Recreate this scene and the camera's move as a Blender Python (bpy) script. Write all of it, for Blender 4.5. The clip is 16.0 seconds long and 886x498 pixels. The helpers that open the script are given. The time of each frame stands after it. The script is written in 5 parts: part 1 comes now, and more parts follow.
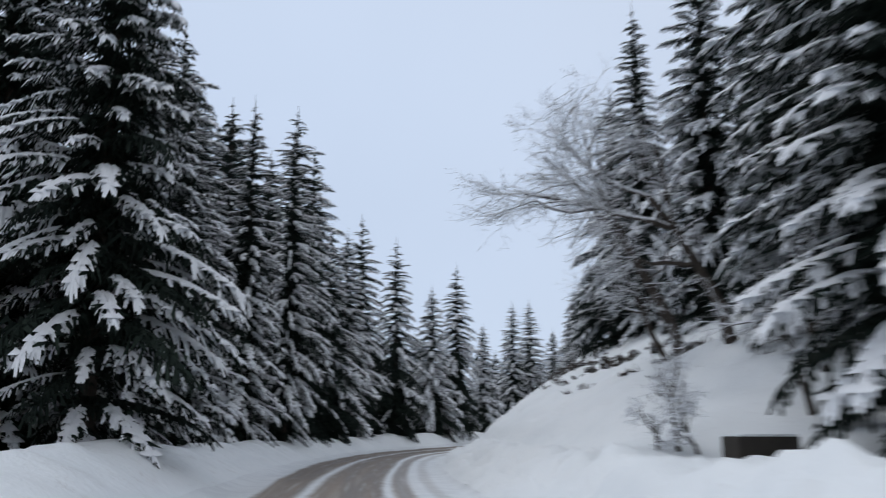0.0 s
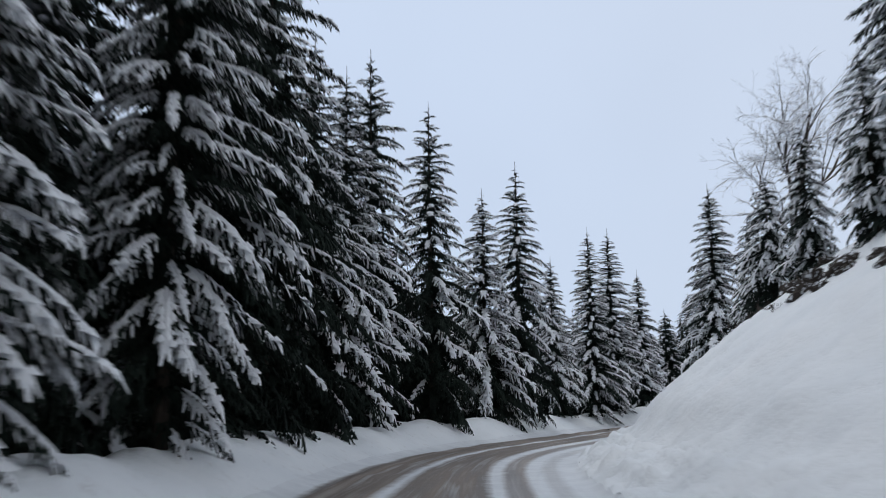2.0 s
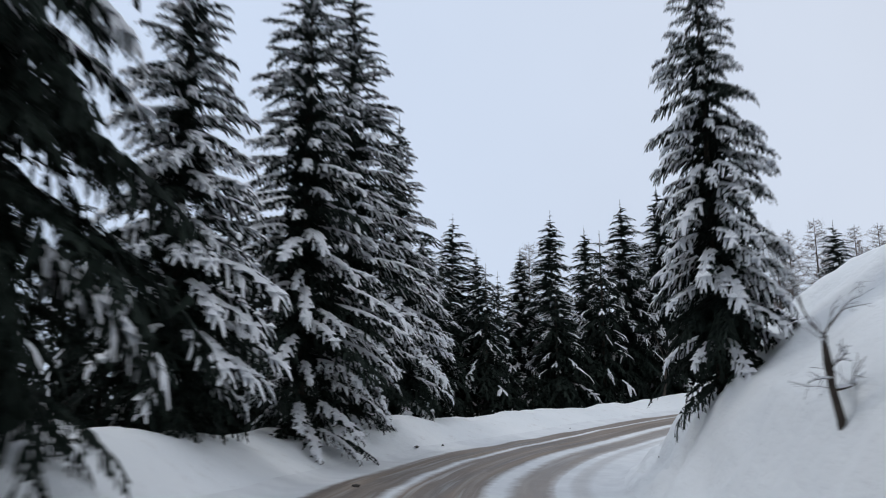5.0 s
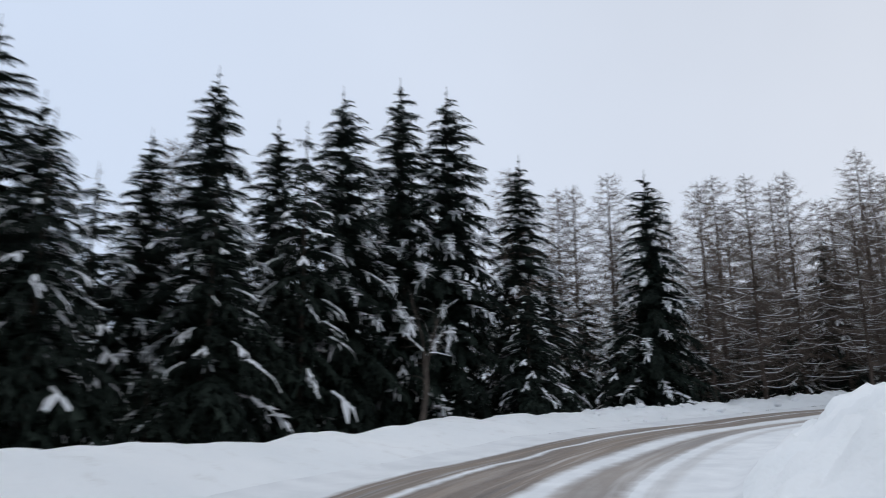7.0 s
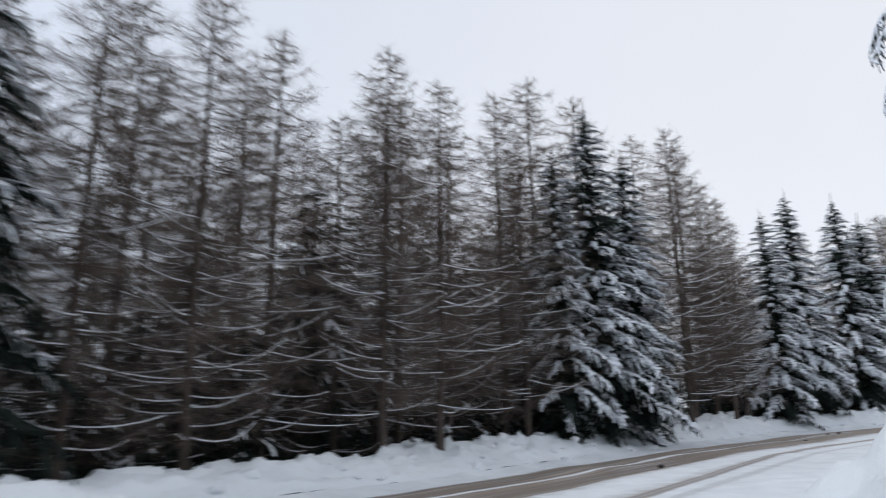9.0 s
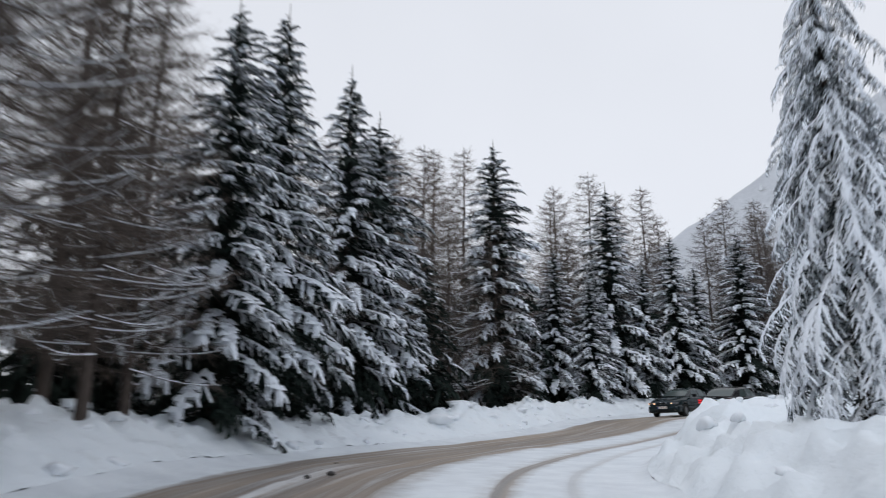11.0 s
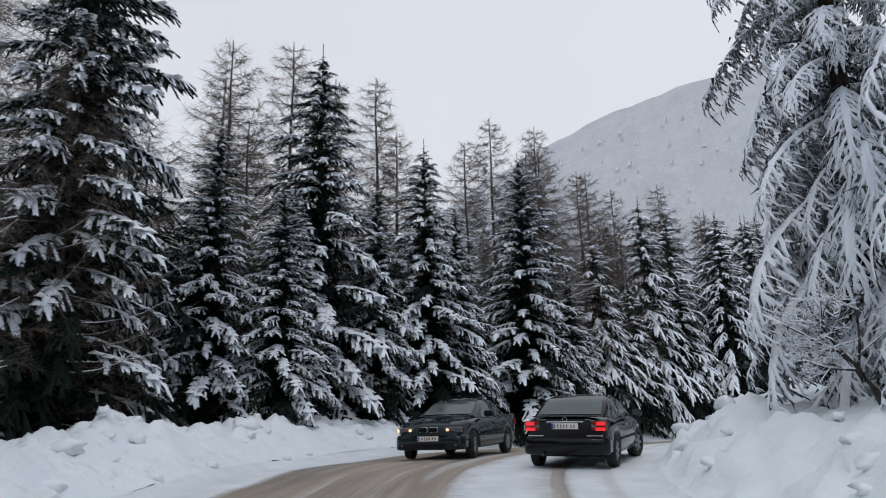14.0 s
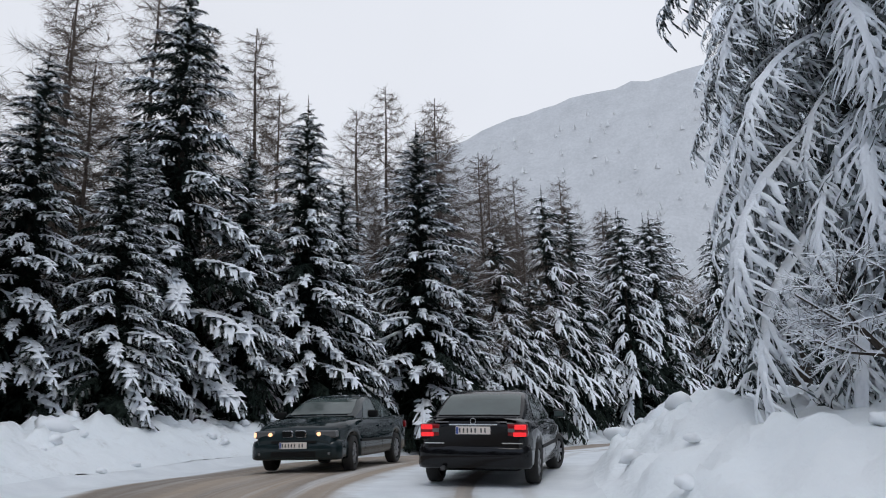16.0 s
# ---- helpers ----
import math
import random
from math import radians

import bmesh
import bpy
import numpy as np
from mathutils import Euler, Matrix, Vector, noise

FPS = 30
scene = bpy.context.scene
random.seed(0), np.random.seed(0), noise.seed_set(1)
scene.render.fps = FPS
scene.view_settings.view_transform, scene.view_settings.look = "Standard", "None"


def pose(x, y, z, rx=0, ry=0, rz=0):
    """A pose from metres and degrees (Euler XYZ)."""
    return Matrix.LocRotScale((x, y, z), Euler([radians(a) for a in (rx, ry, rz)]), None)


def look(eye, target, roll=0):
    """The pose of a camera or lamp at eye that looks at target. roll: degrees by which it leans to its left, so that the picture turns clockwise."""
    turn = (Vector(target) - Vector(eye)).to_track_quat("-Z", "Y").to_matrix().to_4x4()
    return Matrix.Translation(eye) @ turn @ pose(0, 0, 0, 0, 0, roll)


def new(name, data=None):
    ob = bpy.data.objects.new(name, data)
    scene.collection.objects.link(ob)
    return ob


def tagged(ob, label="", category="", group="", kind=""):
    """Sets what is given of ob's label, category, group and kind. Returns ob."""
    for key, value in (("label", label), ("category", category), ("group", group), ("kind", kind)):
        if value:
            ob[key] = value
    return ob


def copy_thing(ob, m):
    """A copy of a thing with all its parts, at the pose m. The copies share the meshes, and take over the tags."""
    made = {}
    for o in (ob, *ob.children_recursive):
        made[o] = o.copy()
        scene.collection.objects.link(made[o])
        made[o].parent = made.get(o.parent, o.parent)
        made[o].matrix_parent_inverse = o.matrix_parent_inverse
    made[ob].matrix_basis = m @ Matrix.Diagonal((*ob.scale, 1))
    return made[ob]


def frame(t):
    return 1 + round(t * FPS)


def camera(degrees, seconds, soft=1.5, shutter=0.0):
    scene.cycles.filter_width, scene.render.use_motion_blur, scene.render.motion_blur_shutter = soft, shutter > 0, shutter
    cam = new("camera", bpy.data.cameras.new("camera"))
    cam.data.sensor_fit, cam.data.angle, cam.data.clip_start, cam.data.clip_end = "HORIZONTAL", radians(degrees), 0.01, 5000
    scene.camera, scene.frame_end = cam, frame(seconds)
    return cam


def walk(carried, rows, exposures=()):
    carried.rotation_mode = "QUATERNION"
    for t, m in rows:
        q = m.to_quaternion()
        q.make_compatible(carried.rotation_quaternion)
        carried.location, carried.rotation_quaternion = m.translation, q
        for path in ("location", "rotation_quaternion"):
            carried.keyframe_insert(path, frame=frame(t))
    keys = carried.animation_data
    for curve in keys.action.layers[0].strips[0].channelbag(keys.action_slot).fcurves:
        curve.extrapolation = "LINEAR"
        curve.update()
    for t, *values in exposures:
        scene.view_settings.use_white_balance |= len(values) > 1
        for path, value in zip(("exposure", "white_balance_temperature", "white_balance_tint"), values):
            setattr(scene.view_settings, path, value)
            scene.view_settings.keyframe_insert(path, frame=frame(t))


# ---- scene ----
cam = camera(54.1, 16.0, soft=0.95, shutter=0.36)
METRES, EYE, TILT, LEAN, TURN = 180.0, 1.3, 12.0, 0.0, 0.0
EXPOSURES = [(0.0, 0.0), (4.0, 0.02), (7.0, 0.08), (8.5, 0.15), (9.5, 0.24), (10.2, 0.22), (12.5, 0.0), (14.5, 0.03), (16.0, 0.14)]
ROWS = [
    (0.0, 0.0, 0.0, 0.0, 0.0, 0.0, -0.0),
    (0.5, -0.0042, 0.036, -0.0071, 6.21, 0.24, 2.14),
    (1.0, -0.0089, 0.0744, -0.0152, 4.22, -0.78, 1.07),
    (1.5, -0.0121, 0.1145, -0.0241, 2.06, -1.16, 0.98),
    (2.0, -0.0146, 0.1562, -0.033, 0.78, -0.96, 1.1),
    (2.5, -0.0155, 0.1992, -0.0424, -0.46, -0.91, 0.97),
    (3.0, -0.0145, 0.2419, -0.0514, -4.34, -0.95, 0.18),
    (3.5, -0.0114, 0.2832, -0.0601, -7.02, -0.61, -0.25),
    (4.0, -0.0046, 0.3224, -0.0684, -12.19, -0.32, -1.65),
    (6.5, 0.0649, 0.4907, -0.1024, -34.91, 4.2, -7.4),
    (7.0, 0.0866, 0.5168, -0.1057, -42.61, 5.76, -7.96),
    (7.5, 0.1123, 0.5394, -0.1082, -52.18, 7.81, -7.83),
    (8.0, 0.1402, 0.5579, -0.1089, -60.39, 10.04, -8.87),
    (8.5, 0.1713, 0.5719, -0.1083, -70.26, 12.67, -10.49),
    (9.0, 0.2049, 0.581, -0.1063, -81.48, 15.28, -11.33),
    (9.5, 0.2399, 0.5824, -0.1031, -93.48, 17.72, -10.82),
    (10.0, 0.2747, 0.5779, -0.0984, -102.71, 19.67, -10.93),
    (12.5, 0.4291, 0.5, -0.063, -132.19, 24.47, -8.71),
    (13.0, 0.4433, 0.4878, -0.0583, -134.46, 25.96, -7.52),
    (13.5, 0.4507, 0.4809, -0.0556, -136.14, 26.1, -7.08),
    (14.0, 0.4575, 0.474, -0.053, -138.38, 26.42, -6.58),
    (14.5, 0.4627, 0.4683, -0.0509, -140.28, 26.79, -6.15),
    (15.0, 0.467, 0.4632, -0.0492, -142.18, 26.89, -5.7),
    (15.5, 0.4697, 0.4598, -0.048, -143.75, 27.05, -5.41),
    (16.0, 0.4725, 0.4559, -0.0466, -145.58, 27.36, -5.0),
]
walk(cam, [(t, pose(0, 0, EYE, TILT, LEAN, TURN) @ pose(METRES * x, METRES * y, METRES * z, 90 + pitch, roll, yaw)) for t, x, y, z, yaw, pitch, roll in ROWS],
     exposures=EXPOSURES)

# ---------------------------------------------------------------- world and light
def overcast_world():
    w = bpy.data.worlds.new("overcast_sky")
    scene.world = w
    w.use_nodes = True
    nt = w.node_tree
    nt.nodes.clear()
    N = nt.nodes.new
    out, bg = N("ShaderNodeOutputWorld"), N("ShaderNodeBackground")
    sky = N("ShaderNodeTexSky")
    sky.sky_type, sky.sun_disc = "NISHITA", False
    sky.sun_elevation, sky.sun_rotation = radians(49), radians(325)
    dim = N("ShaderNodeVectorMath")
    dim.operation = "SCALE"
    dim.inputs[3].default_value = 0.09
    nt.links.new(sky.outputs[0], dim.inputs[0])
    geo = N("ShaderNodeTexCoord")
    dot = N("ShaderNodeVectorMath")
    dot.operation = "DOT_PRODUCT"
    dot.inputs[1].default_value = (0.45, -0.80, 0.0)
    nt.links.new(geo.outputs["Generated"], dot.inputs[0])
    ramp = N("ShaderNodeMapRange")
    ramp.inputs[1].default_value, ramp.inputs[2].default_value = -0.9, 0.5
    nt.links.new(dot.outputs["Value"], ramp.inputs[0])
    cloud = N("ShaderNodeMix")
    cloud.data_type = "RGBA"
    cloud.inputs["A"].default_value = (0.575, 0.685, 0.87, 1)
    cloud.inputs["B"].default_value = (0.74, 0.765, 0.825, 1)
    nt.links.new(ramp.outputs[0], cloud.inputs["Factor"])
    noi = N("ShaderNodeTexNoise")
    noi.inputs["Scale"].default_value, noi.inputs["Detail"].default_value = 1.6, 4
    nt.links.new(geo.outputs["Generated"], noi.inputs["Vector"])
    soft = N("ShaderNodeMapRange")
    soft.inputs[1].default_value, soft.inputs[2].default_value = 0.3, 0.7
    soft.inputs[3].default_value, soft.inputs[4].default_value = 0.95, 1.05
    nt.links.new(noi.outputs[0], soft.inputs[0])
    mul = N("ShaderNodeVectorMath")
    mul.operation = "SCALE"
    nt.links.new(cloud.outputs["Result"], mul.inputs[0])
    nt.links.new(soft.outputs[0], mul.inputs[3])
    mix = N("ShaderNodeMix")
    mix.data_type = "RGBA"
    mix.inputs["Factor"].default_value = 0.93
    nt.links.new(dim.outputs[0], mix.inputs["A"])
    nt.links.new(mul.outputs[0], mix.inputs["B"])
    nt.links.new(mix.outputs["Result"], bg.inputs[0])
    bg.inputs[1].default_value = 1.0
    nt.links.new(bg.outputs[0], out.inputs[0])


overcast_world()
sun = new("sun", bpy.data.lights.new("sun", "SUN"))
sun.data.energy, sun.data.angle, sun.data.color = 0.6, radians(25), (1.0, 0.97, 0.93)
sun.matrix_world = look((0, 0, 60), (22, -32, 15))


# ---------------------------------------------------------------- materials
class Mat:
    """A node material with a few short-hands."""

    def __init__(self, name, rough=0.7, metal=0.0):
        self.m = bpy.data.materials.new(name)
        self.m.use_nodes = True
        self.nt = self.m.node_tree
        self.b = self.nt.nodes["Principled BSDF"]
        self.b.inputs["Roughness"].default_value = rough
        self.b.inputs["Metallic"].default_value = metal

    def n(self, kind, **v):
        node = self.nt.nodes.new("ShaderNode" + kind)
        for k, x in v.items():
            node.inputs[k.replace("_", " ")].default_value = x
        return node

    def l(self, a, b):
        self.nt.links.new(a, b)

    def coords(self, which="Object"):
        return self.n("TexCoord").outputs[which]

    def noise(self, scale, detail=4, vec=None, rough=0.55):
        x = self.n("TexNoise", Scale=scale, Detail=detail, Roughness=rough)
        self.l(vec if vec is not None else self.coords(), x.inputs["Vector"])
        return x.outputs[0]

    def span(self, v, a, b, c=0.0, d=1.0):
        x = self.n("MapRange")
        for i, val in enumerate((a, b, c, d)):
            x.inputs[1 + i].default_value = val
        self.l(v, x.inputs[0])
        return x.outputs[0]

    def math(self, op, a, b):
        x = self.nt.nodes.new("ShaderNodeMath")
        x.operation = op
        for i, val in enumerate((a, b)):
            if isinstance(val, (int, float)):
                x.inputs[i].default_value = val
            else:
                self.l(val, x.inputs[i])
        return x.outputs[0]

    def mix(self, f, a, b):
        x = self.nt.nodes.new("ShaderNodeMix")
        x.data_type = "RGBA"
        for key, val in (("Factor", f), ("A", a), ("B", b)):
            if isinstance(val, (int, float)):
                x.inputs[key].default_value = val
            elif isinstance(val, tuple):
                x.inputs[key].default_value = (*val, 1)
            else:
                self.l(val, x.inputs[key])
        return x.outputs["Result"]

    def ramp(self, v, stops):
        x = self.nt.nodes.new("ShaderNodeValToRGB")
        e = x.color_ramp.elements
        for i, (p, c) in enumerate(stops):
            el = e[i] if i < 2 else e.new(p)
            el.position, el.color = p, (c, c, c, 1)
        self.l(v, x.inputs[0])
        return x.outputs[0]

    def colour(self, c):
        if isinstance(c, tuple):
            self.b.inputs["Base Color"].default_value = (*c, 1)
        else:
            self.l(c, self.b.inputs["Base Color"])
        return self

    def rough(self, v):
        self.l(v, self.b.inputs["Roughness"])
        return self

    def bump(self, v, strength=0.3, distance=0.02):
        x = self.n("Bump", Strength=strength, Distance=distance)
        self.l(v, x.inputs["Height"])
        self.l(x.outputs[0], self.b.inputs["Normal"])
        return self


def simple(name, c, rough=0.5, metal=0.0, vary=0.0, scale=8.0):
    k = Mat(name, rough, metal)
    if vary:
        f = k.noise(scale)
        k.colour(k.mix(f, tuple(x * (1 - vary) for x in c), tuple(min(1, x * (1 + vary)) for x in c)))
    else:
        k.colour(c)
    return k.m


def snow_material(name="snow", dirt=0.0):
    k = Mat(name, 0.62)
    big, fine = k.noise(0.35, 5), k.noise(9.0, 5)
    c = k.mix(k.span(big, 0.3, 0.7), (0.79, 0.83, 0.855), (0.87, 0.90, 0.915))
    if dirt:
        d = k.math("MULTIPLY", k.span(k.noise(2.2, 6), 0.56, 0.72), k.span(k.noise(14, 4), 0.42, 0.6))
        c = k.mix(k.math("MULTIPLY", d, dirt), c, (0.36, 0.33, 0.30))
    k.colour(c)
    h = k.math("ADD", k.math("MULTIPLY", k.noise(3.5, 5), 1.0), k.math("MULTIPLY", fine, 0.45))
    k.bump(h, 0.55, 0.08)
    return k.m


def road_material():
    """u of the map is the way across in metres, v the way along."""
    k = Mat("gritted_snowy_road", 0.6)
    uv = k.n("UVMap").outputs[0]
    sep = k.n("SeparateXYZ")
    k.l(uv, sep.inputs[0])
    o, s = sep.outputs[0], sep.outputs[1]
    along = k.nt.nodes.new("ShaderNodeCombineXYZ")
    k.l(k.math("MULTIPLY", o, 3.2), along.inputs[0])
    k.l(k.math("MULTIPLY", s, 0.10), along.inputs[1])
    streak = k.noise(1.0, 5, along.outputs[0])
    slow = k.n("TexNoise", Scale=0.035, Detail=2.0)
    k.l(uv, slow.inputs["Vector"])
    wig = k.math("MULTIPLY", k.math("SUBTRACT", slow.outputs[0], 0.5), 0.3)
    edge = k.math("MULTIPLY", k.math("SUBTRACT", k.noise(2.4, 6), 0.5), 0.22)
    oo = k.math("ADD", k.math("ADD", o, wig), edge)
    x = k.math("DIVIDE", k.math("ADD", oo, 4.0), 8.0)

    def stripes(*bands):
        stops = [(0.0, 0.0)]
        for a, b, v in bands:
            stops += [((a + 4) / 8 - 0.012, 0.0), ((a + 4) / 8 + 0.012, v), ((b + 4) / 8 - 0.012, v), ((b + 4) / 8 + 0.012, 0.0)]
        return k.ramp(x, stops)
    sand = stripes((-3.0, -1.6, 1.0), (-1.35, 0.4, 1.0), (0.8, 1.4, 0.85), (1.9, 2.3, 0.30))
    sand = k.math("MAXIMUM", sand, k.math("MULTIPLY", stripes((-1.75, -1.2, 1.0)), k.span(s, 156, 170)))
    sand = k.math("MULTIPLY", sand, k.span(streak, 0.24, 0.46, 0.45, 1.0))
    wet = k.noise(0.8, 5, along.outputs[0])
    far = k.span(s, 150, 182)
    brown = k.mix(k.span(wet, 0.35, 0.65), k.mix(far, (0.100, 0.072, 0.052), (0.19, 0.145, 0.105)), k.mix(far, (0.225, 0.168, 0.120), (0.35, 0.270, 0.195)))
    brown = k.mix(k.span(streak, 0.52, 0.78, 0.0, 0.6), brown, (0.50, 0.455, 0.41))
    white = k.mix(k.span(k.noise(1.3, 5), 0.3, 0.7), (0.69, 0.72, 0.745), (0.83, 0.86, 0.88))
    k.colour(k.mix(k.math("MULTIPLY", sand, 0.93), white, brown))
    k.rough(k.span(wet, 0.3, 0.7, 0.42, 0.7))
    h = k.math("SUBTRACT", k.math("ADD", k.math("MULTIPLY", k.noise(20, 5), 0.35), k.noise(4, 4)), k.math("MULTIPLY", sand, 0.8))
    k.bump(h, 0.5, 0.04)
    return k.m


def forest_floor_material():
    k = Mat("needle_litter", 0.9)
    k.b.inputs["Specular IOR Level"].default_value = 0.1
    c = k.mix(k.noise(6, 6), (0.020, 0.017, 0.013), (0.060, 0.048, 0.036))
    p = k.span(k.math("ADD", k.noise(0.7, 5), k.math("MULTIPLY", k.noise(5, 4), 0.3)), 0.86, 0.94)
    k.colour(k.mix(p, c, (0.72, 0.75, 0.80))).bump(k.noise(9, 6), 0.6, 0.06)
    return k.m


def needle_material(name, a, b):
    k = Mat(name, 0.8)
    k.b.inputs["Specular IOR Level"].default_value = 0.12
    isl = k.n("NewGeometry").outputs["Random Per Island"]
    c = k.mix(isl, a, b)
    c = k.mix(k.span(k.noise(0.5, 3), 0.35, 0.7), c, tuple(x * 0.7 for x in a))
    k.colour(c)
    return k.m


def bough_snow_material():
    k = Mat("bough_snow", 0.65)
    k.colour(k.mix(k.noise(1.1, 4), (0.78, 0.81, 0.86), (0.90, 0.92, 0.94))).bump(k.noise(14, 4), 0.5, 0.04)
    return k.m


def bark_material(name, a, b):
    k = Mat(name, 0.9)
    k.b.inputs["Specular IOR Level"].default_value = 0.15
    v = k.n("Mapping")
    k.l(k.coords(), v.inputs[0])
    v.inputs["Scale"].default_value = (6, 6, 1.2)
    t = k.noise(2.5, 6, v.outputs[0])
    k.colour(k.mix(k.span(t, 0.3, 0.7), a, b)).bump(t, 0.7, 0.03)
    return k.m


SNOW = snow_material()
BANK = snow_material("ploughed_snow", 0.35)
ROAD = road_material()
LITTER = forest_floor_material()
NEEDLE = needle_material("spruce_needles", (0.009, 0.015, 0.012), (0.030, 0.043, 0.034))
FROSTED = needle_material("frosted_needles", (0.018, 0.026, 0.024), (0.26, 0.29, 0.30))
BOUGH_SNOW = bough_snow_material()
BARK = bark_material("spruce_bark", (0.022, 0.018, 0.015), (0.070, 0.057, 0.047))
LARCH_BARK = bark_material("larch_bark", (0.045, 0.035, 0.030), (0.12, 0.095, 0.08))
LARCH_TWIG = simple("larch_twigs", (0.130, 0.100, 0.082), 0.85, vary=0.4, scale=0.6)
BUSH_BARK = bark_material("bush_bark", (0.030, 0.025, 0.022), (0.10, 0.083, 0.07))


# ---------------------------------------------------------------- mesh helpers
def mesh_of(name, V, F, mats, smooth=False, uv=None):
    """V: vertices; F: a list of triangles or of quads (array)."""
    V, F = np.asarray(V, np.float32), np.asarray(F, np.int32)
    k = F.shape[1]
    me = bpy.data.meshes.new(name)
    me.vertices.add(len(V))
    me.vertices.foreach_set("co", V.ravel())
    me.loops.add(F.size)
    me.loops.foreach_set("vertex_index", F.ravel())
    me.polygons.add(len(F))
    me.polygons.foreach_set("loop_start", np.arange(0, F.size, k, dtype=np.int32))
    me.polygons.foreach_set("use_smooth", np.full(len(F), smooth))
    if uv is not None:
        layer = me.uv_layers.new(name="UVMap")
        layer.data.foreach_set("uv", np.asarray(uv, np.float32)[F.ravel()].ravel())
    for m in mats if isinstance(mats, (list, tuple)) else [mats]:
        me.materials.append(m)
    me.update(calc_edges=True)
    return me


def lattice(x, y, seed=0):
    """Smooth value noise in -1..1 for arrays."""
    xi, yi = np.floor(x).astype(np.int64), np.floor(y).astype(np.int64)
    fx, fy = x - xi, y - yi
    fx, fy = fx * fx * (3 - 2 * fx), fy * fy * (3 - 2 * fy)

    def h(a, b):
        n = (a * 374761393 + b * 668265263 + seed * 974711) & 0x7FFFFFFF
        n = ((n ^ (n >> 13)) * 1274126177) & 0x7FFFFFFF
        return ((n ^ (n >> 16)) & 0xFFFF) / 32767.5 - 1.0
    a, b, c, d = h(xi, yi), h(xi + 1, yi), h(xi, yi + 1), h(xi + 1, yi + 1)
    return (a * (1 - fx) + b * fx) * (1 - fy) + (c * (1 - fx) + d * fx) * fy


def fractal(x, y, octaves=4, seed=0):
    t, amp = 0.0, 1.0
    for i in range(octaves):
        t = t + amp * lattice(x * 2 ** i + 17.3 * i, y * 2 ** i - 9.1 * i, seed + i)
        amp *= 0.5
    return t


def ease(t):
    t = np.clip(t, 0, 1)
    return t * t * (3 - 2 * t)


# ---------------------------------------------------------------- the road's line and the lie of the land
LINE = np.array([
    (4.6, -40, 0.0), (2.3, -20, 0.0), (0, 0, 0.0), (-1.6, 13.7, 0.05), (-2.6, 28.7, 0.03), (-2.6, 44.5, 0.0), (-0.8, 59.3, 0.02),
    (5.15, 75.0, 0.14), (11.7, 90.2, 0.33), (15.6, 95, 0.73), (20.2, 99, 1.14), (25.2, 102.3, 1.71), (30.8, 104.75, 2.33),
    (36.9, 106.3, 3.03), (43.2, 106.4, 3.64), (49.45, 105.4, 4.3), (56.6, 101.9, 5.14), (63.7, 98.05, 5.99), (70.7, 94.15, 6.82),
    (77.2, 90.4, 7.62), (81.1, 86.75, 8.2), (85.05, 82, 8.86), (89.3, 76.5, 9.72), (93.2, 71, 10.73), (96, 63.5, 11.65),
    (97.6, 55, 12.3), (98.2, 45, 13.2), (97, 34, 14.2), (93, 22, 15.2)])


def dense_line():
    pts = []
    for i in range(len(LINE) - 1):
        p0, p1, p2, p3 = LINE[max(i - 1, 0)], LINE[i], LINE[i + 1], LINE[min(i + 2, len(LINE) - 1)]
        d01, d12, d23 = (max(np.linalg.norm(b - a), 1e-3) for a, b in ((p0, p1), (p1, p2), (p2, p3)))
        m1 = ((p2 - p1) / d12 + (p1 - p0) / d01) / 2 * d12 if i else p2 - p1
        m2 = ((p3 - p2) / d23 + (p2 - p1) / d12) / 2 * d12 if i < len(LINE) - 2 else p2 - p1
        n = int(d12 / 0.25)
        for u in np.linspace(0, 1, n, endpoint=False):
            pts.append((2 * u**3 - 3 * u**2 + 1) * p1 + (u**3 - 2 * u**2 + u) * m1 + (-2 * u**3 + 3 * u**2) * p2 + (u**3 - u**2) * m2)
    return np.array(pts + [LINE[-1]])


PATHLINE = dense_line()
ARC = np.r_[0, np.cumsum(np.linalg.norm(np.diff(PATHLINE[:, :2], axis=0), axis=1))]
ARC -= ARC[np.argmin((PATHLINE[:, :2] ** 2).sum(1))]
DIRS = np.gradient(PATHLINE[:, :2], axis=0)
DIRS /= np.linalg.norm(DIRS, axis=1)[:, None]
SIDE = np.stack([DIRS[:, 1], -DIRS[:, 0]], 1)          # to the right


def left_edge(s):
    return np.interp(s, (-40, 20, 45, 68, 90, 112, 125, 139, 151, 170, 187, 240), (2.3, 2.3, 2.9, 4.1, 4.0, 3.8, 4.3, 5.8, 6.2, 5.4, 4.8, 4.6))


def right_edge(s):
    return np.interp(s, (10, 40, 75, 105, 155, 178, 196), (2.5, 2.3, 2.0, 1.6, 1.6, 2.0, 2.5))


def road_z(s):
    return np.interp(s, ARC, PATHLINE[:, 2])


